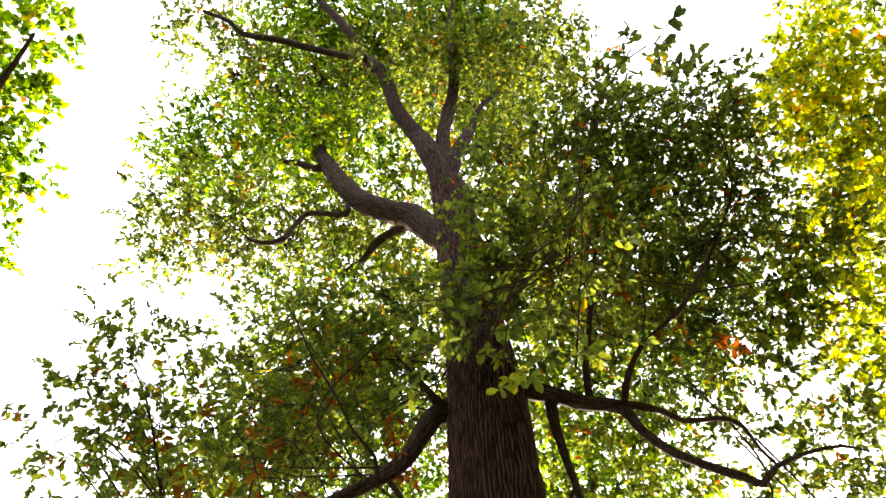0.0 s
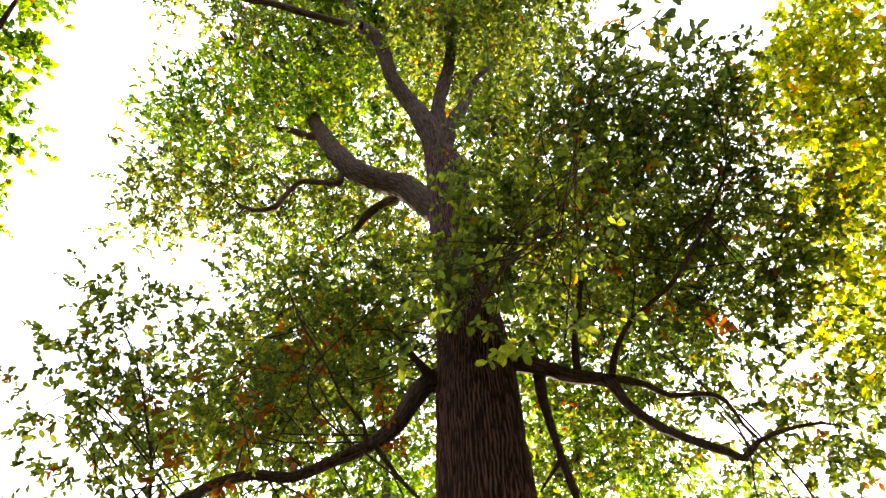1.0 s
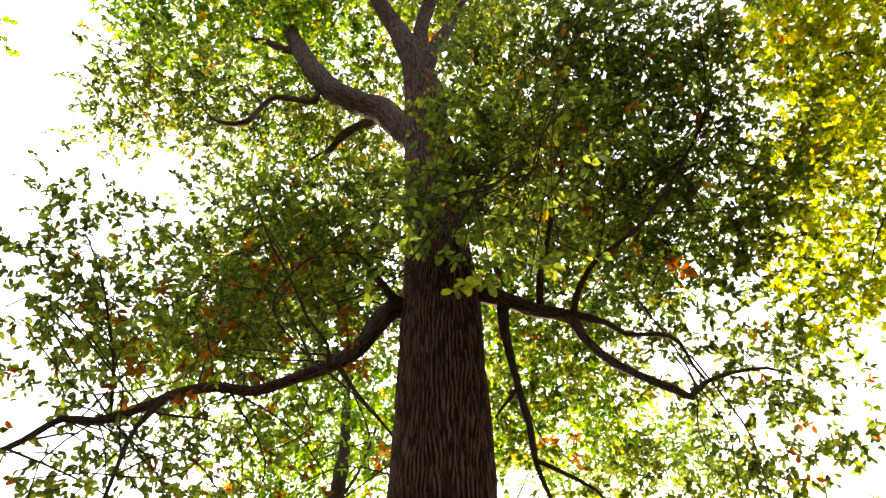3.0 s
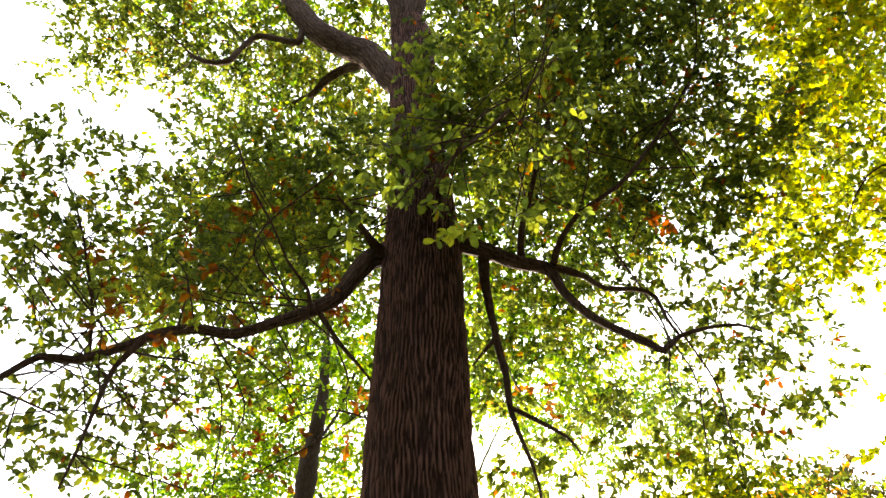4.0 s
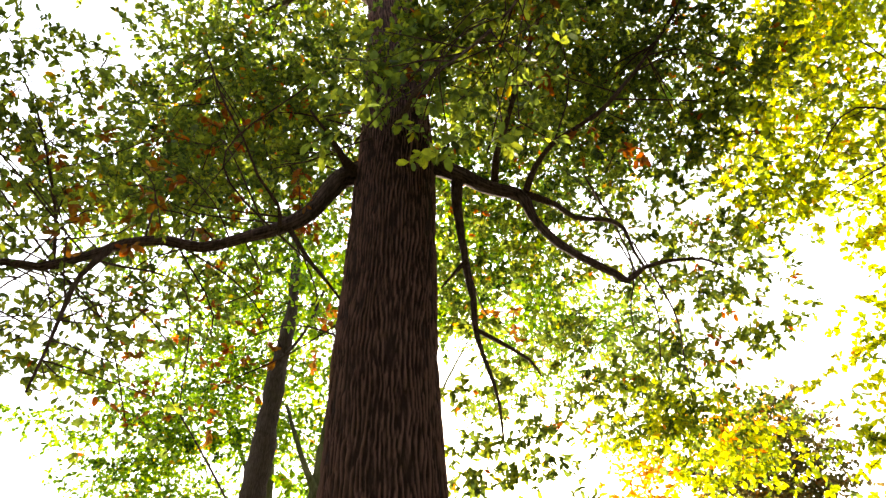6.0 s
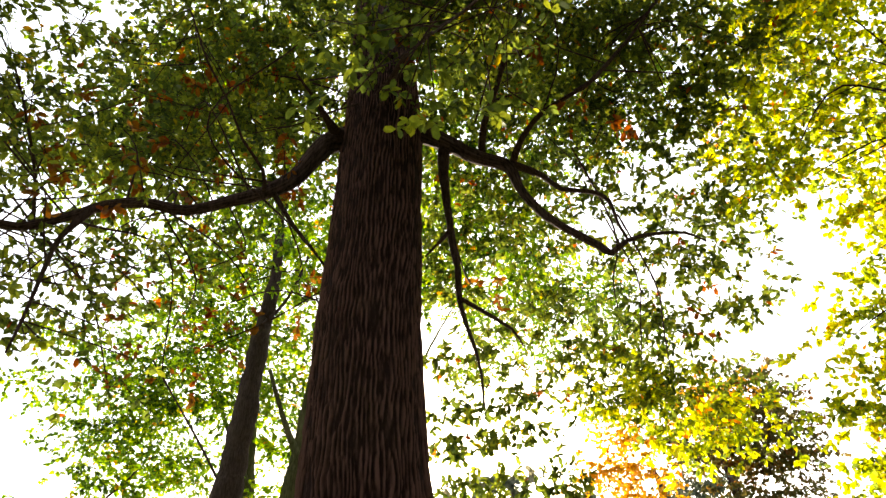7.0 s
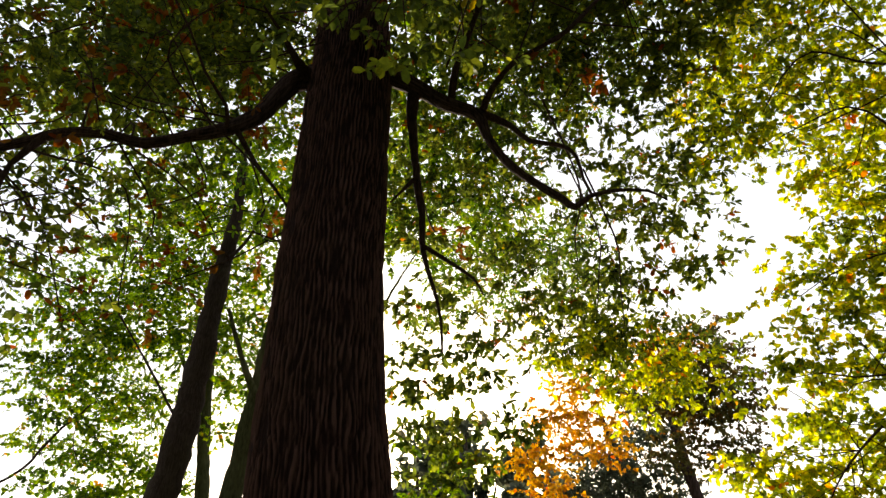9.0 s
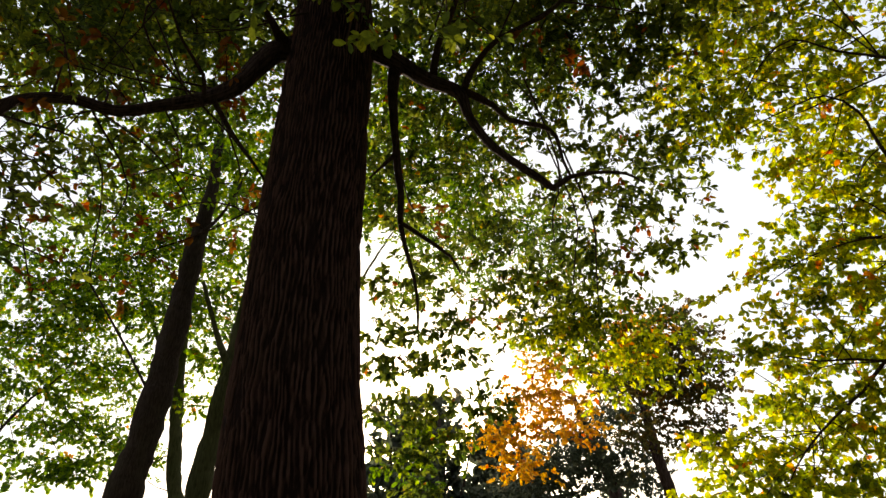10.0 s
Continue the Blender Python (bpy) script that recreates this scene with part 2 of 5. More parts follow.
def limb(owner, name, pts):
    """A trunk or limb through pts (x, y, z, r)."""
    info = TREE[owner.name]
    rng = np.random.default_rng(len(info["lines"]) + 7)
    rmax = max(p[3] for p in pts)
    if name == "trunk" and pts[0][2] > 0.2:
        pts = [(*info["base"][:2], -0.15, pts[0][3] * 1.35)] + pts
    furrowed = rmax > 0.10 and info["bark"].name == "limb_bark"
    path = spline(pts, 0.10 if furrowed else 0.14)
    k = np.arange(len(path)) * (0.75 if furrowed else 1.0)
    wob = np.stack([np.sin(k * 0.9 + a) + 0.6 * np.sin(k * 2.1 + b) for a, b in rng.uniform(0, 6, (3, 2))], 1)
    path[:, :3] += wob * path[:, 3:4] * (0.04 if name == "trunk" or furrowed else 0.12)
    knots = 0.35 if furrowed else 1.0
    path[:, 3] *= 1 + knots * (0.07 * np.sin(k * 0.7 + 1) + 0.05 * np.sin(k * 1.9))
    info["lines"].append(path)
    if furrowed:
        around = min(24, max(8, int(2 * math.pi * rmax * 0.7 / 0.04)))
        sides = int(around * 4)
        a = (np.arange(sides) / sides)[None] * np.ones((len(path), 1))
        run = np.concatenate([[0], np.cumsum(np.linalg.norm(np.diff(path[:, :3], axis=0), axis=1))])[:, None] * np.ones((1, sides))
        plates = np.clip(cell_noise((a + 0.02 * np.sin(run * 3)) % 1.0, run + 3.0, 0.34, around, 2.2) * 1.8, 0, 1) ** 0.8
        swell = 1 + 0.02 * np.sin(a * 2 * np.pi * 2 + run * 2) + 0.012 * np.sin(a * 2 * np.pi * 3 - run * 4)
        v, t = tube(path, sides, relief=swell + (plates - 0.75) * np.minimum(0.012, path[:, 3:4] * 0.09) / path[:, 3:4])
        me = mesh_of(name, v - info["base"], t, True)
        # plate tops lighter, gaps darker: shade of the gaps goes into the colour
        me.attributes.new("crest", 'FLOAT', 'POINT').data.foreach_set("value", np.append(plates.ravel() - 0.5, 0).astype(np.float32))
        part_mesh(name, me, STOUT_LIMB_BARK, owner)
        return
    v, t = tube(path, 16 if rmax > 0.06 else 9, 0.035, rng)
    part_mesh(name, mesh_of(name, v - info["base"], t, True), info["bark"], owner)


def foliage(owner, name, cover, clumps, leaf=None, size=1.0, singly=False, spread=0.5, per=11, tilt=0.7, bunch=5.5):
    """Leafy twigs in round clumps (x, y, z, radius), each on a thin branch from the nearest limb. cover: how closely leaves hang."""
    info = TREE[owner.name]
    seed = sum(ord(c) for c in name + owner.name) + int(abs(clumps[0][0]) * 100) + int(cover * 100)
    rng = np.random.default_rng(seed)
    shape_v, shape_t = info["shape"]
    length = info["length"] * size
    wood, verts, tris, tones, off = [], [], [], [], 0
    for x, y, z, r in clumps:
        c = np.array((x, y, z))
        if info["lines"]:
            allp = np.vstack(info["lines"])
            d = np.linalg.norm(allp[:, :3] - c, axis=1) + 0.3 * np.abs(allp[:, 2] - z + 0.5)
            near = np.flatnonzero(d < d.min() * 1.35 + 0.15)
            s = allp[rng.choice(near)]
            gap = np.linalg.norm(s[:3] - c)
            if 0.4 < gap < 2.2:
                mid = (s[:3] + c) / 2 + rng.normal(size=3) * gap * 0.16 + (0, 0, 0.08 * gap)
                rb = min(s[3] * 0.6, 0.006 + 0.003 * gap)
                line = spline([(*s[:3], rb), (*mid, rb * 0.7), (*c, 0.006)], 0.2)
                wood.append(tube(line, 5))
        total = int(cover * 1.25 * math.pi * r * r / (0.21 * length * length)) + 6
        # flat sprays of twigs, one over the other, with gaps between them
        twigs = max(2, total // per)
        sprays = max(2, round(twigs / bunch))
        lean = rng.normal(size=(sprays, 3)) * (1, 1, spread)
        lean /= np.linalg.norm(lean, axis=1, keepdims=True)
        hubs = c + lean * (r * 0.9 * rng.random((sprays, 1)) ** 0.45)
        slant = rng.normal(size=(sprays, 2)) * 0.28
        wide = min(0.42 * r, 0.34)
        # one tone per spray: dark sprays look shadowed by colour alone
        mood = rng.random(sprays)
        for _ in range(twigs):
            h = rng.integers(sprays)
            off2 = rng.normal(size=2) * wide
            start = hubs[h] + (off2[0], off2[1], off2 @ slant[h] + rng.normal() * 0.05 * r)
            way = np.array((off2[0], off2[1], off2 @ slant[h])) / (wide + 1e-6) + lean[h] * 0.5 + rng.normal(size=3) * (0.5, 0.5, 0.22)
            way /= np.linalg.norm(way)
            reach = min(max(r, 0.45), 0.8) * rng.uniform(0.22, 0.55)
            w2 = way + rng.normal(size=3) * (0.4, 0.4, 0.25)
            w2 /= np.linalg.norm(w2)
            droop = np.array((0, 0, -0.12 * reach))
            u = np.linspace(0, 1, 3)[:, None]
            line = start + way * reach * 0.6 * u + w2 * reach * 0.6 * u ** 2 + droop * u ** 2
            wood.append(tube(np.hstack([line, np.linspace(0.005, 0.0015, 3)[:, None]]), 3))
            # leaves along the outer twig, thickest at its end
            k = per
            s = rng.uniform(0.05, 1.0, k) ** 0.75
            at = np.stack([np.interp(s, u[:, 0], line[:, i]) for i in range(3)], 1)
            ax = rng.normal(size=(k, 3)) * 0.8 + w2 * 0.7 + (0, 0, -0.25)
            ax /= np.linalg.norm(ax, axis=1, keepdims=True)
            up = np.array((0, 0, 1.0)) + rng.normal(size=(k, 3)) * tilt
            side = np.cross(up, ax)
            side /= np.linalg.norm(side, axis=1, keepdims=True) + 1e-9
            nor = np.cross(ax, side)
            ln = length * rng.uniform(0.6, 1.25, k)
            v = at[:, None] + ln[:, None, None] * (shape_v[None, :, 0:1] * ax[:, None] + shape_v[None, :, 1:2] * side[:, None]
                                                   + shape_v[None, :, 2:3] * nor[:, None])
            tw = 0.7 * mood[h] + 0.3 * rng.random()
            base_tone = np.clip(0.52 * tw ** 1.2 + 0.55 * rng.random(k) ** 1.2 - 0.07 + (0.5 if rng.random() < 0.018 else 0) + 0.6 * (rng.random(k) < 0.010), 0, 1)
            if singly:
                for i in range(k):
                    ob = new("leaf", SINGLE[int(base_tone[i] * 5.99)])
                    ob.parent = owner
                    rot = Matrix((ax[i], side[i], nor[i])).transposed().to_4x4()
                    ob.matrix_basis = Matrix.Translation(at[i] - info["base"]) @ rot @ Matrix.Scale(ln[i], 4)
                continue
            verts.append(v.reshape(-1, 3))
            tris.append((shape_t[None] + off + np.arange(k)[:, None, None] * len(shape_v)).reshape(-1, 3))
            tones.append(np.repeat(base_tone, len(shape_t)))
            off += k * len(shape_v)
    holder = owner
    if not singly:
        v = np.vstack(verts) - info["base"]
        holder = part_mesh("crown", mesh_of("crown", v, np.vstack(tris), False, np.concatenate(tones)), LEAF[leaf or info["leaf"]], owner)
        tagged(holder, kind="stuff")
    wv, wt = joined(wood)
    tagged(part_mesh("twig", mesh_of("twig", wv - info["base"], wt, True), LIMB_BARK, holder), kind="stuff")


# ---- ground ----
bm = bmesh.new()
bmesh.ops.create_grid(bm, x_segments=60, y_segments=60, size=1.0)
for v in bm.verts:
    d = max(abs(v.co.x), abs(v.co.y))
    s = 2200 * d ** 4 + 30 * d
    v.co = Vector((v.co.x / max(d, 1e-6) * s, v.co.y / max(d, 1e-6) * s, 0)) if d > 1e-6 else Vector((0, 0, 0))
    if s < 80:
        v.co.z = 0.10 * noise.noise(v.co * 0.15)
gme = bpy.data.meshes.new("ground")
bm.to_mesh(gme)
bm.free()
gme.materials.append(gm)
ground = tagged(new("ground", gme), "short grass strewn with fallen autumn leaves", "ground", kind="structure")

# ---- the great oak ----
SINGLE = [mesh_of("leaf", *OAK_LEAF, False, np.full(len(OAK_LEAF[1]), (i + 0.4) / 6)) for i in range(6)]
for me in SINGLE:
    me.materials.append(LEAF["oak"])
oak_tree = oak = tree("oak_tree", "tall old oak, furrowed brown trunk, green leaves turning orange", "oak", SMALL_OAK_LEAF, 0.13, LIMB_BARK, (0, 5, 0))


def value_noise(a, z, around, seed):
    """Smooth noise from 0 to 1 round a trunk: angle a (0..1), height z in cells."""
    gx = (a % 1.0) * around
    ix, iz = np.floor(gx).astype(int), np.floor(z).astype(int)
    fx, fz = gx - ix, z - iz
    fx, fz = fx * fx * (3 - 2 * fx), fz * fz * (3 - 2 * fz)

    def corner(i, j):
        return np.modf(np.abs(np.sin((i % around) * 127.1 + j * 311.7 + seed * 17.3) * 43758.5453))[0]
    low = corner(ix, iz) * (1 - fx) + corner(ix + 1, iz) * fx
    high = corner(ix, iz + 1) * (1 - fx) + corner(ix + 1, iz + 1) * fx
    return low * (1 - fz) + high * fz


def bark_trunk(owner, pts, around, sides, step):
    info = TREE[owner.name]
    path = spline(pts, step)
    info["lines"].append(path)
    n = len(path)
    a = (np.arange(sides) / sides)[None] * np.ones((n, 1))
    z = path[:, 2:3] * np.ones((1, sides))
    # long wavering ridges that break off, part and meet again
    sway = 1.2 * value_noise(a, z / 0.26, 34, 3) + 0.45 * value_noise(a, z / 0.09, 70, 4)
    swap = np.clip((value_noise(a, z / 0.20, 26, 5) - 0.42) * 6, 0, 1)
    one = 0.5 + 0.5 * np.cos(2 * np.pi * (a * around + sway))
    two = 0.5 + 0.5 * np.cos(2 * np.pi * (a * (around + 5) - sway + 0.4))
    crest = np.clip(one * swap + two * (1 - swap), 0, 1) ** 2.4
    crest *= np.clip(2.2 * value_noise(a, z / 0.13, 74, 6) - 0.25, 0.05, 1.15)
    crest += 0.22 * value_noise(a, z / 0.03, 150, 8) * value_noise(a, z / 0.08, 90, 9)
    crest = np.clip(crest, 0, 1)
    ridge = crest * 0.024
    lump = 0.012 * np.sin(a * 2 * np.pi * 3 + z * 0.8) + 0.008 * np.sin(a * 2 * np.pi * 5 - z * 1.7 + 1) + 0.005 * np.sin(z * 2.7 + a * 2 * np.pi * 2)
    r = path[:, 3:4] * (1 + lump) + (ridge - 0.016) * np.minimum(1, path[:, 3:4] / 0.3)
    th = a * 2 * np.pi
    v = np.stack([path[:, 0:1] + r * np.cos(th), path[:, 1:2] + r * np.sin(th), z], -1).reshape(-1, 3)
    i = np.arange(n - 1)[:, None] * sides
    j = np.arange(sides)[None]
    k = (j + 1) % sides
    qd = np.stack([i + j, i + k, i + sides + k, i + sides + j], -1).reshape(-1, 4)
    t = np.vstack([qd[:, [0, 1, 2]], qd[:, [0, 2, 3]]])
    me = mesh_of("trunk", v - info["base"], t, True)
    # ridge height drives the colour, so furrow shade is painted along with bark tone
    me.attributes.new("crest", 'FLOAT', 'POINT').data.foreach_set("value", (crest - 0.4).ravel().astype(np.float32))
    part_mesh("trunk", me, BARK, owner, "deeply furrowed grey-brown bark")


bark_trunk(oak, [(0.12, 5, -0.25, 0.90), (0.10, 5, 0.1, 0.76), (0.07, 5, 0.5, 0.66), (0.05, 5, 1.2, 0.585), (0.03, 5, 2.5, 0.528),
                 (0.0, 5, 3.3, 0.492), (0.005, 5, 3.9, 0.472), (0.01, 5, 4.6, 0.460), (0.04, 5, 5.2, 0.450), (0.06, 5, 5.9, 0.440),
                 (0.085, 5, 6.7, 0.437), (0.10, 5, 7.3, 0.42), (0.09, 5, 8.15, 0.393), (0.06, 5, 9.6, 0.362), (0.04, 5, 11.2, 0.360),
                 (0.05, 5, 12.2, 0.355), (0.01, 5, 12.65, 0.33), (-0.04, 5, 13.0, 0.285), (-0.06, 5, 13.7, 0.27), (-0.05, 5, 14.3, 0.24),
                 (-0.05, 5, 14.6, 0.14), (-0.05, 5, 14.7, 0.02)], 72, 560, 0.055)
limb(oak, "limb", [(0.06, 5.00, 10.47, 0.228), (-0.31, 5.00, 11.11, 0.231), (-0.68, 5.00, 11.81, 0.215), (-1.08, 5.00, 12.16, 0.211), (-1.51, 5.00, 12.59, 0.207), (-1.85, 5.00, 13.21, 0.206), (-2.18, 5.00, 13.99, 0.194), (-2.54, 5.00, 15.05, 0.171), (-2.79, 5.00, 15.90, 0.155)])
limb(oak, "limb", [(-1.98, 5.00, 13.52, 0.078), (-1.91, 5.04, 13.05, 0.064), (-1.92, 5.08, 12.49, 0.062), (-2.33, 5.11, 12.68, 0.052), (-2.69, 5.15, 12.89, 0.053), (-2.91, 5.19, 12.51, 0.052), (-3.08, 5.22, 12.08, 0.051), (-3.45, 5.26, 12.15, 0.041), (-3.78, 5.30, 12.45, 0.031)])
limb(oak, "limb", [(-2.41, 5.00, 14.74, 0.096), (-2.72, 5.00, 14.79, 0.084), (-3.15, 5.00, 15.21, 0.074), (-3.57, 5.00, 15.51, 0.050), (-4.10, 5.00, 16.28, 0.040)])
limb(oak, "limb", [(-0.62, 5.30, 12.14, 0.101), (-1.09, 5.60, 12.57, 0.085), (-1.52, 5.90, 12.70, 0.076), (-1.85, 6.20, 12.66, 0.055), (-2.26, 6.50, 12.88, 0.045)])
limb(oak, "limb", [(-0.03, 5.04, 12.60, 0.207), (-0.11, 4.82, 13.27, 0.248), (-0.29, 4.62, 13.95, 0.213), (-0.48, 4.54, 14.62, 0.187), (-0.82, 4.19, 15.29, 0.157), (-0.97, 3.89, 15.96, 0.149), (-1.12, 3.64, 16.64, 0.154), (-1.52, 3.43, 17.31, 0.133), (-1.79, 2.98, 17.98, 0.109), (-2.18, 2.59, 18.65, 0.097), (-2.55, 2.27, 19.33, 0.086), (-2.76, 1.78, 20.00, 0.058)])
limb(oak, "limb", [(-1.44, 3.35, 16.80, 0.103), (-2.04, 3.18, 16.93, 0.077), (-2.72, 2.95, 17.07, 0.077), (-3.40, 2.70, 17.20, 0.077), (-4.15, 2.49, 17.33, 0.065), (-4.43, 2.20, 17.47, 0.052), (-4.97, 1.92, 17.60, 0.039)])
limb(oak, "limb", [(-0.03, 5.02, 12.80, 0.189), (-0.02, 4.89, 13.58, 0.188), (0.01, 4.79, 14.35, 0.162), (0.10, 4.61, 15.12, 0.145), (0.30, 4.42, 15.90, 0.138), (0.46, 4.17, 16.68, 0.117), (0.52, 3.77, 17.45, 0.094), (0.57, 3.20, 18.23, 0.069), (0.76, 2.68, 19.00, 0.057)])
limb(oak, "limb", [(0.03, 5.03, 12.80, 0.147), (0.13, 4.80, 13.25, 0.151), (0.26, 4.67, 13.70, 0.132), (0.46, 4.61, 14.15, 0.125), (0.68, 4.48, 14.60, 0.093), (0.91, 4.27, 15.05, 0.059), (1.33, 4.16, 15.50, 0.049)])
limb(oak, "limb", [(0.39, 4.82, 14.20, 0.092), (0.75, 4.93, 14.40, 0.082), (1.19, 5.06, 14.60, 0.059), (1.58, 5.10, 14.80, 0.036)])
limb(oak, "limb", [(0.77, 4.91, 14.30, 0.069), (1.03, 5.11, 14.30, 0.070), (1.21, 5.38, 14.30, 0.047)])
limb(oak, "limb", [(0.05, 5.00, 7.32, 0.141), (0.36, 4.97, 7.17, 0.119), (0.59, 4.94, 7.03, 0.104), (0.84, 4.91, 6.87, 0.090), (1.12, 4.89, 6.67, 0.076), (1.42, 4.86, 6.53, 0.069), (1.50, 4.83, 6.21, 0.049), (1.66, 4.80, 5.87, 0.047), (1.91, 4.77, 5.60, 0.040), (2.16, 4.74, 5.40, 0.038), (2.26, 4.71, 5.29, 0.033), (2.44, 4.69, 5.43, 0.024), (2.73, 4.66, 5.50, 0.019), (3.02, 4.63, 5.50, 0.014), (3.18, 4.60, 5.38, 0.009)])
limb(oak, "limb", [(1.16, 4.90, 6.70, 0.041), (1.17, 4.66, 6.92, 0.036), (1.36, 4.41, 7.51, 0.031), (1.53, 4.17, 8.04, 0.026), (1.85, 3.93, 8.93, 0.028), (2.20, 3.69, 9.92, 0.023), (2.58, 3.44, 10.98, 0.025), (3.20, 3.20, 12.34, 0.019)])
limb(oak, "limb", [(1.46, 4.80, 6.53, 0.040), (1.58, 4.67, 6.80, 0.032), (1.80, 4.53, 7.04, 0.030), (2.00, 4.40, 7.11, 0.024), (2.38, 4.27, 7.38, 0.024), (3.10, 4.13, 8.34, 0.020), (4.01, 4.00, 9.80, 0.023)])
limb(oak, "limb", [(1.48, 4.80, 6.50, 0.040), (1.77, 4.82, 6.37, 0.033), (1.95, 4.83, 6.20, 0.027), (2.28, 4.85, 6.20, 0.027), (2.45, 4.87, 6.10, 0.022), (2.49, 4.88, 5.80, 0.015), (2.56, 4.90, 5.61, 0.015)])
limb(oak, "limb", [(0.76, 5.00, 6.87, 0.063), (0.76, 5.01, 6.33, 0.048), (0.79, 5.03, 5.72, 0.039), (0.84, 5.04, 5.32, 0.032), (0.84, 5.06, 4.89, 0.026), (0.92, 5.07, 4.56, 0.020), (0.99, 5.09, 4.23, 0.014), (0.99, 5.10, 3.91, 0.009)])
limb(oak, "limb", [(0.82, 5.00, 4.94, 0.020), (1.06, 5.13, 4.88, 0.021), (1.35, 5.27, 4.77, 0.016), (1.48, 5.40, 4.67, 0.010)])
limb(oak, "limb", [(0.78, 5.00, 5.73, 0.022), (0.65, 5.00, 5.56, 0.016), (0.53, 5.00, 5.40, 0.011)])
limb(oak, "limb", [(-0.24, 5.00, 7.01, 0.139), (-0.48, 4.92, 6.80, 0.116), (-0.62, 4.84, 6.48, 0.099), (-0.77, 4.76, 6.12, 0.083), (-1.02, 4.69, 5.85, 0.064), (-1.30, 4.61, 5.66, 0.052), (-1.61, 4.53, 5.47, 0.050), (-1.94, 4.45, 5.47, 0.049), (-2.19, 4.37, 5.36, 0.043), (-2.43, 4.29, 5.15, 0.037), (-2.71, 4.21, 4.97, 0.036), (-2.94, 4.14, 4.96, 0.031), (-3.10, 4.06, 4.71, 0.025), (-3.24, 3.98, 4.55, 0.020), (-3.47, 3.90, 4.45, 0.016)])
limb(oak, "limb", [(-2.25, 4.30, 5.26, 0.028), (-2.39, 4.25, 4.92, 0.022), (-2.39, 4.20, 4.46, 0.017), (-2.37, 4.15, 4.10, 0.012), (-2.36, 4.10, 3.82, 0.007)])
limb(oak, "limb", [(-0.94, 4.70, 5.91, 0.027), (-0.72, 4.77, 5.54, 0.021), (-0.53, 4.83, 5.32, 0.016), (-0.40, 4.90, 5.17, 0.010)])
limb(oak, "limb", [(-0.99, 4.60, 5.79, 0.019), (-0.99, 4.40, 5.87, 0.016), (-1.17, 4.20, 6.05, 0.013), (-1.30, 4.00, 6.31, 0.010), (-1.49, 3.80, 6.59, 0.010), (-1.70, 3.60, 7.09, 0.007)])
limb(oak, "limb", [(-2.72, 4.40, 5.14, 0.017), (-2.72, 4.15, 5.47, 0.012), (-2.77, 3.90, 5.76, 0.012), (-2.86, 3.65, 6.07, 0.009), (-2.94, 3.40, 6.24, 0.006)])
limb(oak, "limb", [(-0.25, 5.00, 6.86, 0.087), (-0.42, 4.80, 6.90, 0.055), (-0.50, 4.60, 6.87, 0.036), (-0.64, 4.40, 6.96, 0.018), (-0.78, 4.20, 7.02, 0.012)])
limb(oak, "limb", [(0.09, 4.60, 7.22, 0.049), (0.26, 3.98, 7.06, 0.029), (0.46, 3.36, 6.59, 0.018), (0.65, 2.74, 6.01, 0.013), (0.78, 2.12, 5.46, 0.008), (0.74, 1.50, 4.80, 0.005)])
limb(oak, "limb", [(2.75, 5.35, 6.35, 0.010), (3.10, 5.60, 5.60, 0.011), (3.06, 5.57, 5.22, 0.008), (2.99, 5.53, 4.84, 0.007), (2.94, 5.50, 4.46, 0.005)])
limb(oak, "limb", [(2.56, 5.35, 6.42, 0.008), (2.91, 5.60, 5.67, 0.009), (2.81, 5.55, 5.15, 0.007), (2.67, 5.50, 4.59, 0.005)])
limb(oak, "limb", [(2.22, 4.95, 6.96, 0.010), (2.57, 5.20, 6.21, 0.011), (2.57, 5.20, 5.74, 0.009), (2.44, 5.20, 5.32, 0.007), (2.42, 5.20, 4.99, 0.005)])
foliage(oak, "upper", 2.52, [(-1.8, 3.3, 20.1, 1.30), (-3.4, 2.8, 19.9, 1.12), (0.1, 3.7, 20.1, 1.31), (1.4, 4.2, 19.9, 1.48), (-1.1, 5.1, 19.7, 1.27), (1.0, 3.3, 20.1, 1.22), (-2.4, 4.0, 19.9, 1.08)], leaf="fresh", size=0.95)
foliage(oak, "upper", 2.40, [(2.4, 4.4, 18.0, 1.20), (-2.4, 4.7, 18.0, 1.21), (-4.0, 4.2, 17.8, 1.19), (1.6, 5.3, 17.9, 1.23), (3.3, 4.1, 17.9, 0.56), (-3.2, 5.4, 17.6, 1.01), (-0.1, 4.9, 18.1, 0.87)], size=0.95)
foliage(oak, "upper", 0.84, [(-4.7, 3.0, 18.5, 0.77), (-5.6, 2.3, 18.3, 0.68), (-5.0, 2.1, 18.5, 0.68), (-6.2, 2.0, 18.1, 0.40), (-4.4, 3.7, 18.4, 0.85)], size=0.95)
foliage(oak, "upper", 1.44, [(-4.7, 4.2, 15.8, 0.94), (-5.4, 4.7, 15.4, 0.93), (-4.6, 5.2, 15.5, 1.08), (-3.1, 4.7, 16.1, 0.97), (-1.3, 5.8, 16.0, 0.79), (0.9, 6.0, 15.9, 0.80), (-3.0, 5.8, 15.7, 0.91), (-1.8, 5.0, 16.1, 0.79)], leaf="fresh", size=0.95)
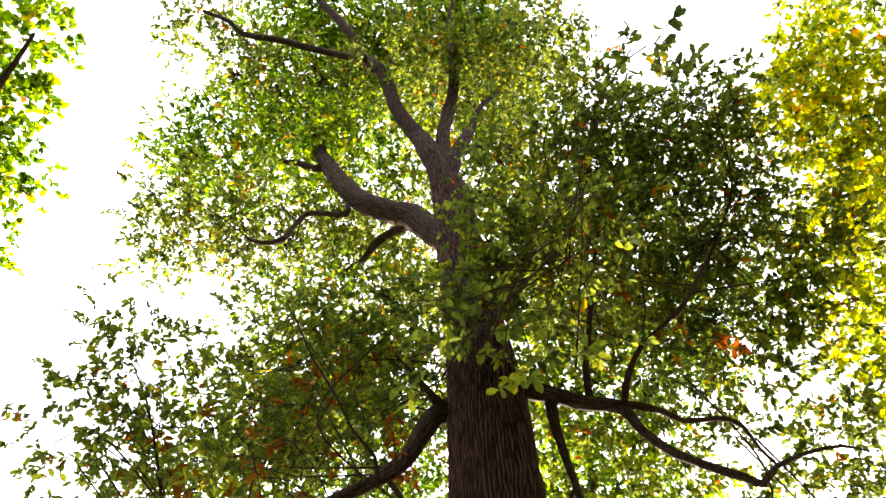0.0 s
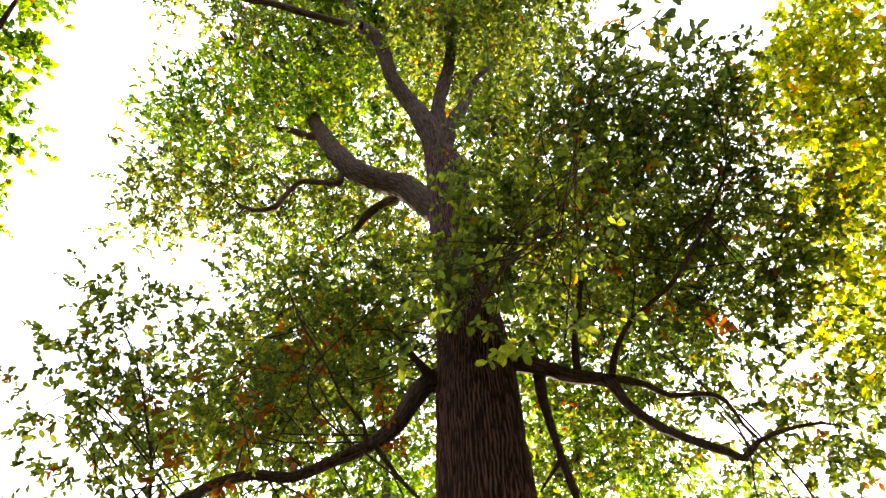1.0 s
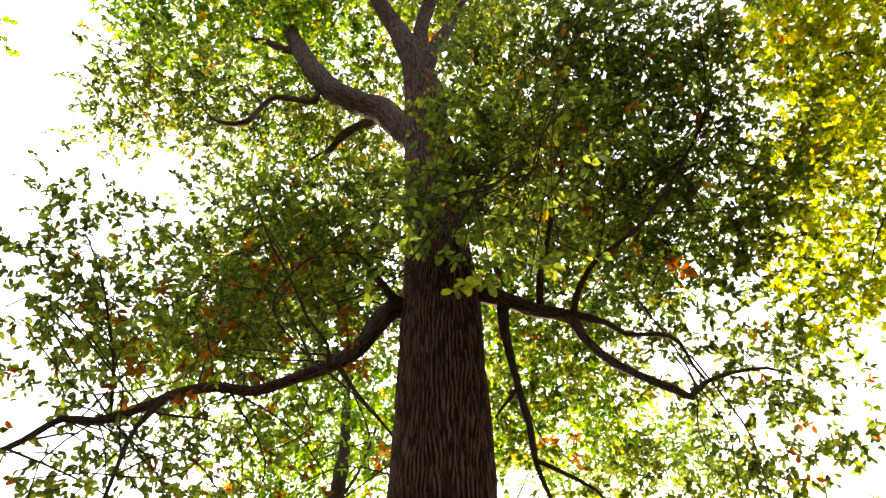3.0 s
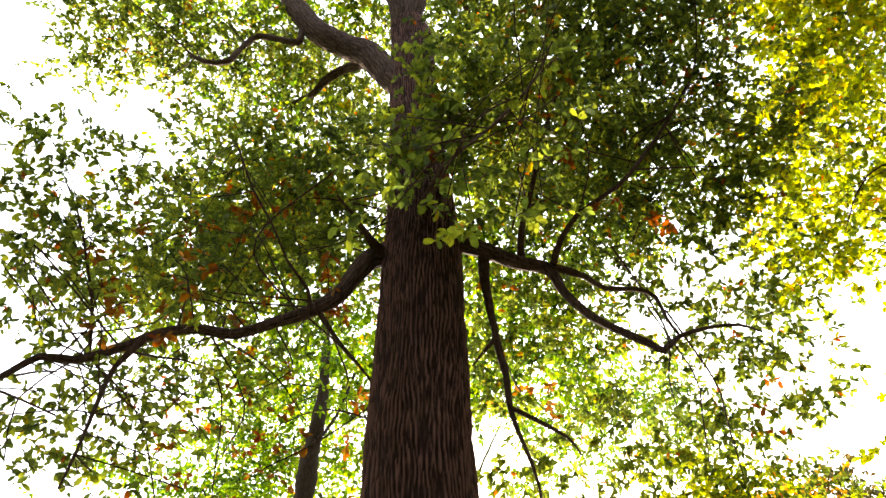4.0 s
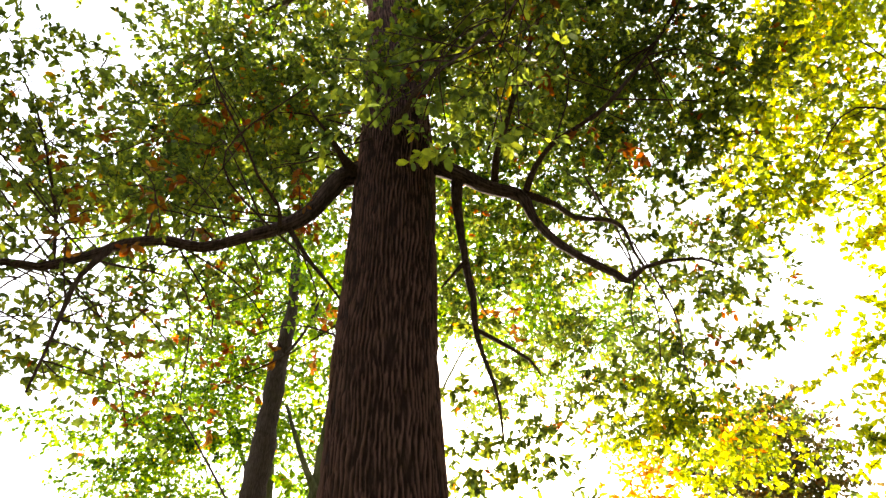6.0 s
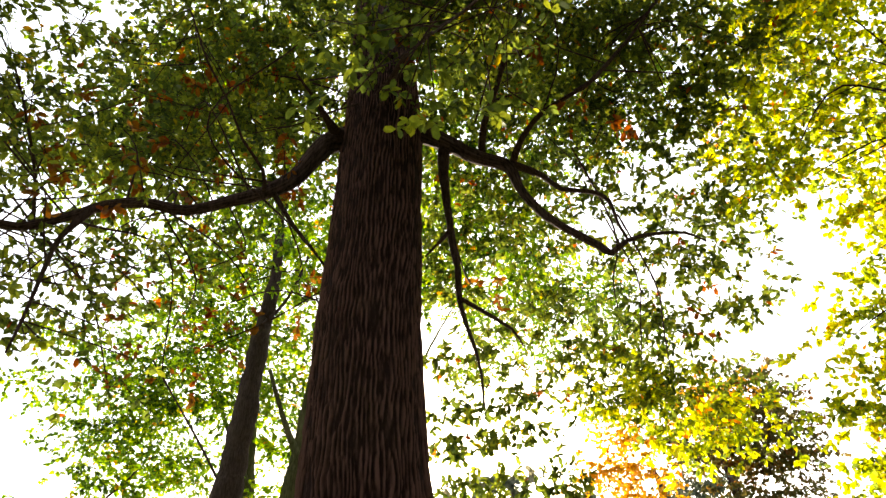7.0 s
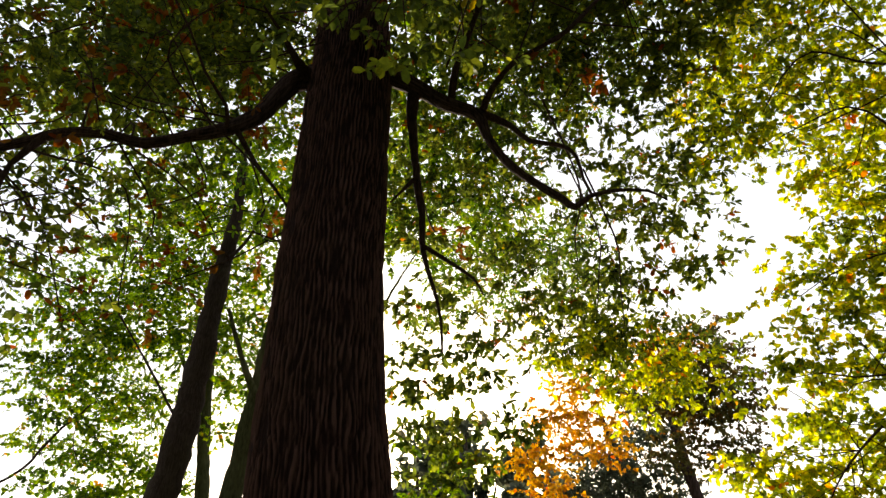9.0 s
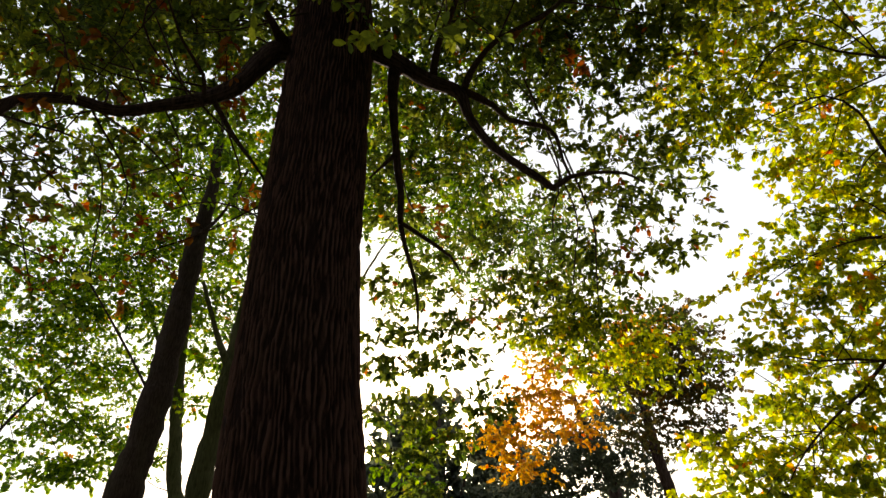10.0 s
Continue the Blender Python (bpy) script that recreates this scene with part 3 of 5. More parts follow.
# backlit clumps take the lighter leaf copy, sunlight being in its colour
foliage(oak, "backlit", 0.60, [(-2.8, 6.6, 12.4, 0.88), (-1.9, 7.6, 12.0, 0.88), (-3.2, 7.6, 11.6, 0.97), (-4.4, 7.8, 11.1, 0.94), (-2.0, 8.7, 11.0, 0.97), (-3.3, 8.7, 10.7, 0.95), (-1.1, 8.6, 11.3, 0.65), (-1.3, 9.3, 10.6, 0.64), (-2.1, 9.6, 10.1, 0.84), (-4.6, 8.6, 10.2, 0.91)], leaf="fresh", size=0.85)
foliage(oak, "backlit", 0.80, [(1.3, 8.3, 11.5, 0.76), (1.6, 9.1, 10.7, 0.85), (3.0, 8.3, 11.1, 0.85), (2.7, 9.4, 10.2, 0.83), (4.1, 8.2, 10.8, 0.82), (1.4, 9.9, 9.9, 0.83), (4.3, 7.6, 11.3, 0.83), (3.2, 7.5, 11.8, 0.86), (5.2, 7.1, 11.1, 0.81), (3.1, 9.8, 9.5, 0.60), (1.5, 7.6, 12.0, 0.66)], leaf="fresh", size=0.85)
foliage(oak, "back", 0.80, [(2.6, 5.7, 11.8, 0.90), (3.7, 5.7, 11.5, 0.88), (4.6, 5.8, 11.0, 0.85), (3.8, 4.7, 12.0, 0.77), (2.7, 4.6, 12.3, 0.80), (4.8, 4.6, 11.6, 0.66), (5.3, 6.1, 10.4, 0.64)], size=0.85)
foliage(oak, "back", 1.20, [(1.6, 7.5, 10.8, 0.67), (2.4, 7.4, 10.7, 0.66), (3.2, 7.3, 10.5, 0.65), (1.6, 6.8, 11.3, 0.61), (2.4, 6.7, 11.2, 0.60), (3.2, 6.7, 11.0, 0.65), (2.8, 7.9, 10.2, 0.61), (1.8, 8.1, 10.3, 0.51), (1.3, 7.9, 10.5, 0.41)], size=0.85)
foliage(oak, "back", 1.20, [(-1.2, 7.5, 10.8, 0.61), (-2.0, 7.2, 11.0, 0.65), (-2.8, 7.3, 10.7, 0.64), (-1.0, 6.9, 11.4, 0.50), (-1.3, 8.2, 10.2, 0.51), (-2.4, 8.0, 10.3, 0.60)], size=0.85)
foliage(oak, "back", 1.30, [(1.5, 5.6, 11.5, 0.73), (0.6, 6.0, 11.4, 0.49), (1.8, 6.3, 11.1, 0.73), (1.3, 4.9, 11.9, 0.64), (2.4, 5.8, 11.2, 0.67), (2.9, 5.0, 11.6, 0.67), (2.1, 4.2, 12.1, 0.58)], size=0.85)
foliage(oak, "back", 1.00, [(-3.6, 7.0, 11.3, 0.62), (-2.8, 7.1, 11.5, 0.73), (-2.1, 7.7, 11.2, 0.73), (-3.5, 7.8, 10.7, 0.71), (-2.7, 8.1, 10.8, 0.72), (-4.1, 8.1, 10.2, 0.60)], size=0.85)
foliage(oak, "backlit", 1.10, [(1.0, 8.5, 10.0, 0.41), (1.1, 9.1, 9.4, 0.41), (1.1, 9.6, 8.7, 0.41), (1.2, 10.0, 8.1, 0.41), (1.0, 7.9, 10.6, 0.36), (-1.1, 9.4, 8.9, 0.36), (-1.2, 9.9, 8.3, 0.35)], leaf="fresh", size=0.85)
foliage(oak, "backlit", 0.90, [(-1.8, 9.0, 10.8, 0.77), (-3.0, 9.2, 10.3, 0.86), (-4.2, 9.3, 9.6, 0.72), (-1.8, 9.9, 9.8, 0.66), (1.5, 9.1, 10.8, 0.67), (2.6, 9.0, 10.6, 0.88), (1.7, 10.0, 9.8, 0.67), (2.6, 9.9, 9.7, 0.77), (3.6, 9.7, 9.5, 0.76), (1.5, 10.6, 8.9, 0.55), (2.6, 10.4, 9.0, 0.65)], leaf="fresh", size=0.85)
foliage(oak, "upper", 1.80, [(1.2, 4.1, 16.6, 0.78), (2.1, 3.2, 16.7, 0.75), (0.2, 3.7, 16.7, 0.77), (-0.4, 2.9, 16.8, 0.77)], size=0.95)
foliage(oak, "mid", 1.30, [(-1.0, 6.2, 15.7, 0.59), (-0.7, 5.7, 15.9, 0.53), (-1.5, 7.2, 15.1, 0.59), (-0.9, 7.6, 15.0, 0.53), (-0.9, 8.4, 14.5, 0.53), (-1.9, 6.7, 15.4, 0.66), (-2.6, 6.6, 15.2, 0.78), (0.9, 6.4, 15.6, 0.66), (0.8, 5.4, 16.0, 0.65)], size=0.82)
foliage(oak, "mid", 1.40, [(-2.0, 6.4, 13.7, 0.70), (-3.6, 5.6, 13.6, 0.91), (-4.6, 5.2, 13.5, 0.84), (-5.4, 5.4, 13.0, 0.66), (-2.9, 6.4, 13.5, 0.92), (-1.9, 7.0, 13.3, 0.83), (-5.3, 4.4, 13.5, 0.54)], size=0.82)
foliage(oak, "mid", 0.60, [(-5.7, 5.7, 12.7, 0.54), (-5.7, 5.0, 13.0, 0.32), (-5.1, 5.7, 13.0, 0.55), (-4.3, 5.9, 13.3, 0.56)], size=0.82)
foliage(oak, "front", 1.25, [(1.4, 3.1, 9.9, 0.64), (1.0, 3.8, 9.7, 0.65), (1.8, 3.6, 9.7, 0.71), (2.5, 3.2, 9.6, 0.62), (2.5, 3.8, 9.3, 0.70), (2.3, 4.5, 9.0, 0.74), (2.1, 2.9, 9.9, 0.44), (0.8, 3.2, 10.0, 0.38)], size=0.68)
foliage(oak, "front", 1.50, [(1.2, 3.5, 7.8, 0.64), (0.6, 3.6, 7.8, 0.49), (0.9, 4.0, 7.5, 0.55), (0.3, 3.9, 7.6, 0.43), (0.8, 3.4, 7.9, 0.49), (0.0, 4.1, 7.5, 0.31)], size=0.68)
foliage(oak, "front", 1.38, [(3.2, 3.8, 9.7, 0.65), (3.2, 4.6, 9.3, 0.72), (3.8, 3.3, 9.7, 0.52), (3.9, 4.0, 9.3, 0.63), (2.0, 5.5, 9.1, 0.67), (2.9, 5.3, 8.9, 0.65), (3.8, 4.8, 8.9, 0.63), (3.3, 3.2, 9.9, 0.45)], size=0.68)
foliage(oak, "spray", 0.32, [(1.4, 1.2, 6.2, 0.17), (1.3, 1.2, 6.3, 0.10), (1.5, 1.2, 6.2, 0.11), (1.6, 1.5, 6.1, 0.10)], size=0.82, singly=True)
foliage(oak, "nearleaf", 0.35, [(0.1, 3.6, 6.6, 0.20), (0.2, 3.8, 6.5, 0.15), (0.0, 3.9, 6.4, 0.09), (-0.2, 3.7, 6.6, 0.15), (0.4, 3.7, 6.5, 0.16)], size=0.85, singly=True)
foliage(oak, "front", 0.70, [(2.6, 2.4, 8.8, 0.32), (3.0, 2.4, 8.6, 0.31), (1.8, 2.2, 9.1, 0.26)], size=0.68)
foliage(oak, "right", 0.80, [(2.5, 5.6, 8.2, 0.54), (3.3, 5.2, 8.2, 0.60), (3.9, 5.1, 7.9, 0.61), (3.2, 5.7, 7.7, 0.49), (1.2, 5.6, 8.5, 0.45), (4.4, 4.3, 8.1, 0.53), (4.2, 4.2, 8.4, 0.48), (4.3, 4.7, 8.0, 0.53)], size=0.78)
foliage(oak, "right", 0.44, [(4.3, 6.4, 8.0, 0.74), (2.9, 6.7, 8.4, 0.47), (4.5, 6.8, 7.4, 0.64), (4.0, 6.9, 7.6, 0.59), (4.9, 6.1, 7.8, 0.43)], size=0.78)
foliage(oak, "left", 1.05, [(-2.3, 4.5, 8.5, 0.53), (-1.7, 4.6, 8.5, 0.61), (-1.0, 4.8, 8.6, 0.62), (-1.5, 5.1, 8.2, 0.61), (-2.2, 5.1, 8.1, 0.60), (-2.5, 4.8, 8.2, 0.28), (-2.0, 5.6, 7.6, 0.59), (-1.4, 5.6, 7.9, 0.53), (-0.8, 5.4, 8.1, 0.39), (-0.6, 4.7, 8.6, 0.44)], size=0.65)
foliage(oak, "left", 0.58, [(-2.7, 4.8, 7.4, 0.51), (-2.4, 5.3, 7.0, 0.60), (-3.1, 5.1, 6.9, 0.53), (-3.7, 5.0, 6.6, 0.42), (-2.6, 4.7, 7.6, 0.26)], size=0.65)
foliage(oak, "thin", 0.36, [(-2.8, 3.3, 6.5, 0.38), (-3.1, 3.5, 6.1, 0.37), (-2.7, 3.7, 6.2, 0.38), (-3.4, 3.4, 5.9, 0.26), (-3.5, 3.6, 5.7, 0.28), (-3.1, 3.8, 5.8, 0.36), (-2.4, 3.4, 6.6, 0.26), (-3.0, 3.1, 6.4, 0.17), (-3.4, 3.3, 6.1, 0.19)], size=0.57)
foliage(oak, "thin", 0.50, [(-3.1, 3.6, 6.0, 0.43), (-3.0, 4.7, 5.0, 0.33), (-2.6, 4.8, 5.2, 0.40), (-2.8, 5.0, 4.7, 0.33), (-3.1, 4.8, 4.7, 0.28), (-3.1, 3.3, 6.3, 0.28), (-3.2, 3.8, 5.8, 0.28)], size=0.57)
foliage(oak, "left", 0.68, [(-3.2, 4.7, 6.5, 0.45), (-2.7, 4.9, 6.6, 0.53), (-3.6, 4.8, 6.1, 0.44), (-2.0, 5.0, 6.8, 0.61), (-1.3, 5.0, 7.0, 0.50), (-2.3, 5.1, 6.6, 0.36)], size=0.65)
foliage(oak, "left", 0.73, [(-2.7, 6.0, 6.1, 0.44), (-2.5, 6.4, 5.8, 0.31), (-1.9, 6.1, 6.4, 0.39), (-2.2, 6.2, 6.1, 0.38)], size=0.65)
foliage(oak, "low", 0.94, [(1.2, 7.5, 8.9, 0.50), (1.9, 7.8, 8.4, 0.67), (2.5, 7.9, 8.0, 0.66), (1.4, 8.3, 7.9, 0.49), (3.0, 7.3, 8.5, 0.57), (1.6, 8.6, 7.4, 0.44), (2.3, 7.4, 8.7, 0.45), (1.1, 8.0, 8.4, 0.36)], size=0.84)
foliage(oak, "low", 0.40, [(3.7, 6.8, 7.9, 0.57), (4.4, 6.8, 7.5, 0.63), (4.9, 7.0, 6.9, 0.61), (4.3, 7.4, 6.8, 0.63), (3.8, 7.3, 7.3, 0.40), (4.0, 7.8, 6.3, 0.55)], size=0.84)
foliage(oak, "low", 0.66, [(3.4, 8.5, 7.6, 0.72), (2.7, 9.0, 7.4, 0.64), (2.0, 9.5, 6.7, 0.49), (3.8, 8.9, 6.8, 0.61), (3.2, 9.0, 7.1, 0.54)], size=0.84)
foliage(oak, "low", 0.77, [(2.2, 8.6, 4.9, 0.44), (2.0, 8.9, 4.4, 0.36), (1.7, 9.0, 3.9, 0.35), (1.3, 8.3, 6.1, 0.37), (1.3, 8.7, 5.2, 0.28), (2.6, 8.7, 4.4, 0.32)], size=0.84)
foliage(oak, "turned", 0.16, [(1.8, 7.0, 6.0, 0.19), (1.5, 6.8, 6.4, 0.15), (-1.6, 6.9, 6.3, 0.17), (-0.8, 7.1, 6.3, 0.16), (-1.9, 7.1, 5.9, 0.16), (-2.1, 7.4, 5.2, 0.16), (-3.0, 5.9, 6.9, 0.14), (2.0, 4.5, 8.6, 0.18), (1.5, 4.0, 9.0, 0.17), (-1.8, 5.0, 8.2, 0.17), (-2.4, 5.2, 7.9, 0.16)], leaf="turned", size=0.75)
foliage(oak, "turned", 0.16, [(1.2, 3.3, 7.7, 0.18), (1.5, 3.0, 7.8, 0.16), (1.6, 3.7, 7.3, 0.15), (0.3, 4.1, 7.3, 0.17), (2.3, 4.3, 6.6, 0.14), (-1.0, 5.0, 6.4, 0.13), (-1.6, 4.4, 6.8, 0.14), (-0.7, 5.1, 6.4, 0.12), (-1.5, 4.4, 6.8, 0.12), (2.0, 4.1, 6.9, 0.13), (-2.4, 4.8, 6.1, 0.13), (-3.0, 4.6, 6.0, 0.12)], leaf="turned", size=0.75)
foliage(oak, "mid", 1.00, [(-1.1, 6.6, 12.9, 0.57), (-1.3, 6.3, 13.2, 0.45), (-1.1, 7.5, 12.4, 0.56), (-2.0, 6.6, 12.9, 0.56), (0.7, 5.9, 13.4, 0.56), (1.2, 5.2, 13.7, 0.56)], size=0.82)
# low branch takes the yellow tree's leaf: sunlight put into its colour
foliage(oak, "sunlit", 0.95, [(5.0, 8.9, 5.6, 0.54), (4.6, 8.9, 6.1, 0.50), (5.3, 9.0, 5.0, 0.36), (4.1, 9.3, 5.8, 0.46), (5.6, 8.6, 5.6, 0.36), (4.7, 9.2, 5.2, 0.36), (3.6, 9.5, 5.8, 0.37), (5.5, 8.8, 5.3, 0.36)], leaf="yellow_oak", size=0.77)
foliage(oak, "low", 0.77, [(1.4, 8.7, 5.2, 0.32), (1.8, 8.4, 5.6, 0.37), (2.3, 8.3, 5.6, 0.37), (1.7, 8.8, 4.6, 0.32), (2.2, 8.9, 4.0, 0.31), (2.6, 8.8, 4.2, 0.24), (1.2, 7.9, 6.8, 0.37), (1.8, 8.1, 6.2, 0.33)], size=0.84)
foliage(oak, "low", 0.66, [(4.8, 6.8, 7.2, 0.57), (5.2, 7.0, 6.5, 0.45), (4.7, 7.4, 6.4, 0.50), (4.9, 6.3, 7.6, 0.48), (4.4, 7.2, 6.9, 0.50)], size=0.84)
foliage(oak, "low", 0.66, [(1.1, 8.2, 6.2, 0.37), (1.1, 8.5, 5.6, 0.24), (1.4, 9.2, 3.7, 0.31), (1.7, 9.2, 3.4, 0.35), (1.2, 8.9, 4.6, 0.28)], size=0.84)
foliage(oak, "low", 1.10, [(3.9, 9.2, 6.2, 0.70), (4.9, 9.0, 5.7, 0.73), (5.5, 8.5, 5.8, 0.45), (4.3, 8.8, 6.6, 0.56), (3.3, 9.2, 6.5, 0.56)], size=0.84)
foliage(oak, "left", 0.73, [(-3.2, 5.8, 7.7, 0.57), (-2.5, 6.0, 7.8, 0.59), (-1.7, 6.0, 8.1, 0.62), (-0.9, 6.0, 8.2, 0.57), (-0.4, 5.9, 8.4, 0.36), (-2.9, 6.4, 7.2, 0.46), (-1.8, 6.6, 7.4, 0.42), (-1.0, 6.6, 7.6, 0.43), (-0.1, 6.3, 8.0, 0.26)], size=0.65)
foliage(oak, "front", 0.60, [(2.2, 5.4, 8.4, 0.44), (2.7, 5.4, 8.3, 0.44), (3.3, 5.1, 8.3, 0.50), (3.8, 5.2, 7.9, 0.43), (1.8, 5.6, 8.4, 0.37)], size=0.68)
foliage(oak, "thin", 0.20, [(-2.2, 4.6, 4.1, 0.21), (-2.6, 4.2, 3.9, 0.22), (-2.7, 4.4, 4.8, 0.26), (-1.8, 4.3, 4.7, 0.20), (-2.3, 4.0, 5.2, 0.22), (-2.6, 4.6, 4.3, 0.25), (-2.8, 4.1, 4.6, 0.26), (-2.6, 4.7, 5.2, 0.30), (-1.9, 4.2, 4.1, 0.22), (-2.9, 4.0, 5.0, 0.26), (-2.8, 4.4, 4.4, 0.28), (-2.0, 4.4, 5.1, 0.26), (-2.3, 4.7, 5.0, 0.29), (-1.7, 4.6, 4.5, 0.22), (-2.4, 4.6, 4.6, 0.27), (-3.0, 3.8, 4.7, 0.23), (-3.0, 4.4, 4.2, 0.24), (-1.7, 4.5, 4.0, 0.23), (-2.7, 4.1, 5.2, 0.22), (-2.2, 4.1, 3.7, 0.23), (-3.0, 4.1, 4.4, 0.23), (-2.8, 4.2, 5.0, 0.27)], size=0.61)
foliage(oak, "thin", 0.20, [(-2.1, 4.6, 4.6, 0.27), (-2.3, 4.1, 4.3, 0.25), (-2.4, 4.3, 4.6, 0.25)], size=0.61)
foliage(oak, "thin", 0.16, [(-3.3, 3.6, 6.7, 0.32), (-2.7, 4.0, 6.0, 0.27), (-3.2, 3.9, 6.1, 0.24), (-3.1, 3.8, 7.4, 0.27), (-2.3, 4.4, 6.5, 0.29), (-2.9, 3.9, 5.5, 0.23), (-2.8, 3.8, 6.7, 0.24), (-2.6, 4.3, 7.2, 0.34), (-3.0, 3.4, 5.2, 0.22), (-3.6, 3.8, 6.5, 0.29), (-2.6, 4.1, 6.5, 0.27), (-3.5, 3.5, 7.4, 0.33), (-2.9, 3.4, 6.4, 0.23), (-2.9, 3.9, 6.3, 0.23), (-3.0, 4.2, 7.7, 0.27), (-3.1, 3.6, 6.2, 0.29), (-3.6, 3.5, 7.1, 0.33), (-3.5, 3.8, 6.1, 0.25), (-2.6, 4.5, 6.2, 0.29), (-2.8, 3.9, 5.7, 0.26), (-3.0, 3.8, 5.3, 0.24)], size=0.57)
foliage(oak, "low", 0.80, [(1.2, 9.1, 5.1, 0.34), (1.8, 8.8, 5.5, 0.31), (1.6, 8.7, 4.8, 0.34), (2.2, 8.9, 5.3, 0.29), (1.8, 9.2, 4.5, 0.33), (2.0, 8.8, 4.1, 0.28), (1.3, 9.0, 4.5, 0.27), (1.2, 8.4, 5.3, 0.30), (2.6, 9.0, 4.5, 0.32)], size=0.84)
# lighter leaf copy again, its colour standing in for sun near the trunk foot
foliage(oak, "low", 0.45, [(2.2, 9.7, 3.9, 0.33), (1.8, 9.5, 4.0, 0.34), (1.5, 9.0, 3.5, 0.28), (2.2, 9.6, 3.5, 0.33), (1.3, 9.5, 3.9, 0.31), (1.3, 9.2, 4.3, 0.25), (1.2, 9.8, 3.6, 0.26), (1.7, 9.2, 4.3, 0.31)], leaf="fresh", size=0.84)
# more of the low branch, with sunlight again in the leaf colour
foliage(oak, "sunlit", 0.40, [(5.1, 7.8, 4.7, 0.30), (4.5, 8.1, 5.8, 0.39), (4.1, 8.3, 5.5, 0.33), (3.6, 8.3, 5.8, 0.38), (4.2, 8.3, 4.9, 0.37), (4.9, 7.9, 5.4, 0.37), (4.1, 9.6, 5.7, 0.37), (5.0, 8.8, 4.8, 0.32), (3.4, 9.3, 6.6, 0.37), (4.4, 9.5, 7.1, 0.40), (4.4, 7.9, 5.1, 0.33), (3.4, 8.8, 5.6, 0.36), (4.4, 8.7, 6.5, 0.42), (5.3, 7.8, 5.2, 0.37), (5.0, 8.2, 5.0, 0.39)], leaf="yellow_oak", size=0.77, tilt=1.1)
foliage(oak, "near", 0.19, [(1.0, 2.7, 5.4, 0.17), (0.0, 3.1, 6.2, 0.22), (0.6, 2.6, 6.1, 0.19), (-0.4, 2.6, 4.9, 0.13), (0.5, 2.6, 5.5, 0.19), (0.8, 2.6, 5.4, 0.15), (1.3, 2.8, 6.6, 0.19), (1.1, 2.6, 6.6, 0.20)], size=0.72, tilt=0.5, singly=True)
foliage(oak, "near", 0.24, [(0.2, 2.9, 5.5, 0.15), (-0.5, 2.8, 5.6, 0.16), (-0.1, 2.8, 5.3, 0.18), (0.2, 2.7, 4.9, 0.13), (0.5, 2.9, 5.5, 0.19), (0.6, 2.6, 4.6, 0.13), (1.2, 2.4, 6.4, 0.18), (-0.0, 2.9, 5.0, 0.19), (1.1, 2.7, 5.8, 0.16), (-0.4, 2.7, 5.7, 0.19), (0.3, 2.9, 6.4, 0.20), (0.9, 2.8, 5.2, 0.16), (-0.2, 2.7, 4.8, 0.13), (0.4, 2.8, 4.9, 0.18)], size=0.72, tilt=0.5)
foliage(oak, "near", 0.24, [(-0.1, 2.9, 6.4, 0.22), (0.8, 2.8, 6.2, 0.21), (0.3, 2.6, 5.4, 0.16)], size=0.72, tilt=0.5)
foliage(oak, "turned", 0.10, [(-1.2, 4.5, 6.0, 0.09), (-1.5, 4.3, 6.6, 0.10), (-2.0, 3.9, 6.2, 0.08), (-0.8, 4.7, 6.0, 0.08), (-2.3, 3.9, 5.3, 0.07), (-2.5, 4.1, 6.3, 0.10), (-1.9, 4.2, 5.6, 0.07), (-1.7, 4.1, 5.9, 0.08), (-2.6, 3.6, 5.7, 0.09), (-1.6, 4.4, 5.6, 0.07), (-1.9, 3.9, 5.0, 0.08), (-0.9, 4.2, 6.2, 0.09), (-2.4, 3.9, 5.0, 0.08), (-2.7, 4.0, 5.7, 0.07), (-2.2, 4.2, 6.1, 0.09)], leaf="turned", size=0.7, per=6)
foliage(oak, "turned", 0.10, [(-2.1, 5.7, 5.6, 0.08), (-2.5, 5.9, 4.9, 0.07), (-1.5, 6.2, 5.6, 0.08), (-1.0, 5.9, 5.2, 0.08), (-1.9, 5.8, 5.0, 0.08), (-2.3, 5.5, 5.3, 0.08), (-1.4, 5.5, 4.7, 0.07), (-1.4, 6.0, 6.0, 0.08), (-2.0, 6.1, 4.7, 0.09), (-2.6, 5.3, 5.4, 0.07), (-0.7, 5.5, 5.4, 0.07), (-1.7, 5.6, 5.6, 0.09), (-2.2, 5.5, 4.2, 0.07), (-2.2, 5.6, 5.0, 0.08)], leaf="turned", size=0.7, per=6)
# clumps beside the trunk, backlight painted in by the lighter leaf copy
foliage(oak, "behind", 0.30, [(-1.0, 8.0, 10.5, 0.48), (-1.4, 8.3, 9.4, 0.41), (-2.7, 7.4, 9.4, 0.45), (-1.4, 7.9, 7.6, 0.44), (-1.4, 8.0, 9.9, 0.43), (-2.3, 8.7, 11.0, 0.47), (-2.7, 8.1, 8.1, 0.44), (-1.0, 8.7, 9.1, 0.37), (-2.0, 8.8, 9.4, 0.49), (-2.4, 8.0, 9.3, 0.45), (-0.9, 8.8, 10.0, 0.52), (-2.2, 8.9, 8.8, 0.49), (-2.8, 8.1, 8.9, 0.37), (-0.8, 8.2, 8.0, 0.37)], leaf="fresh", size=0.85)
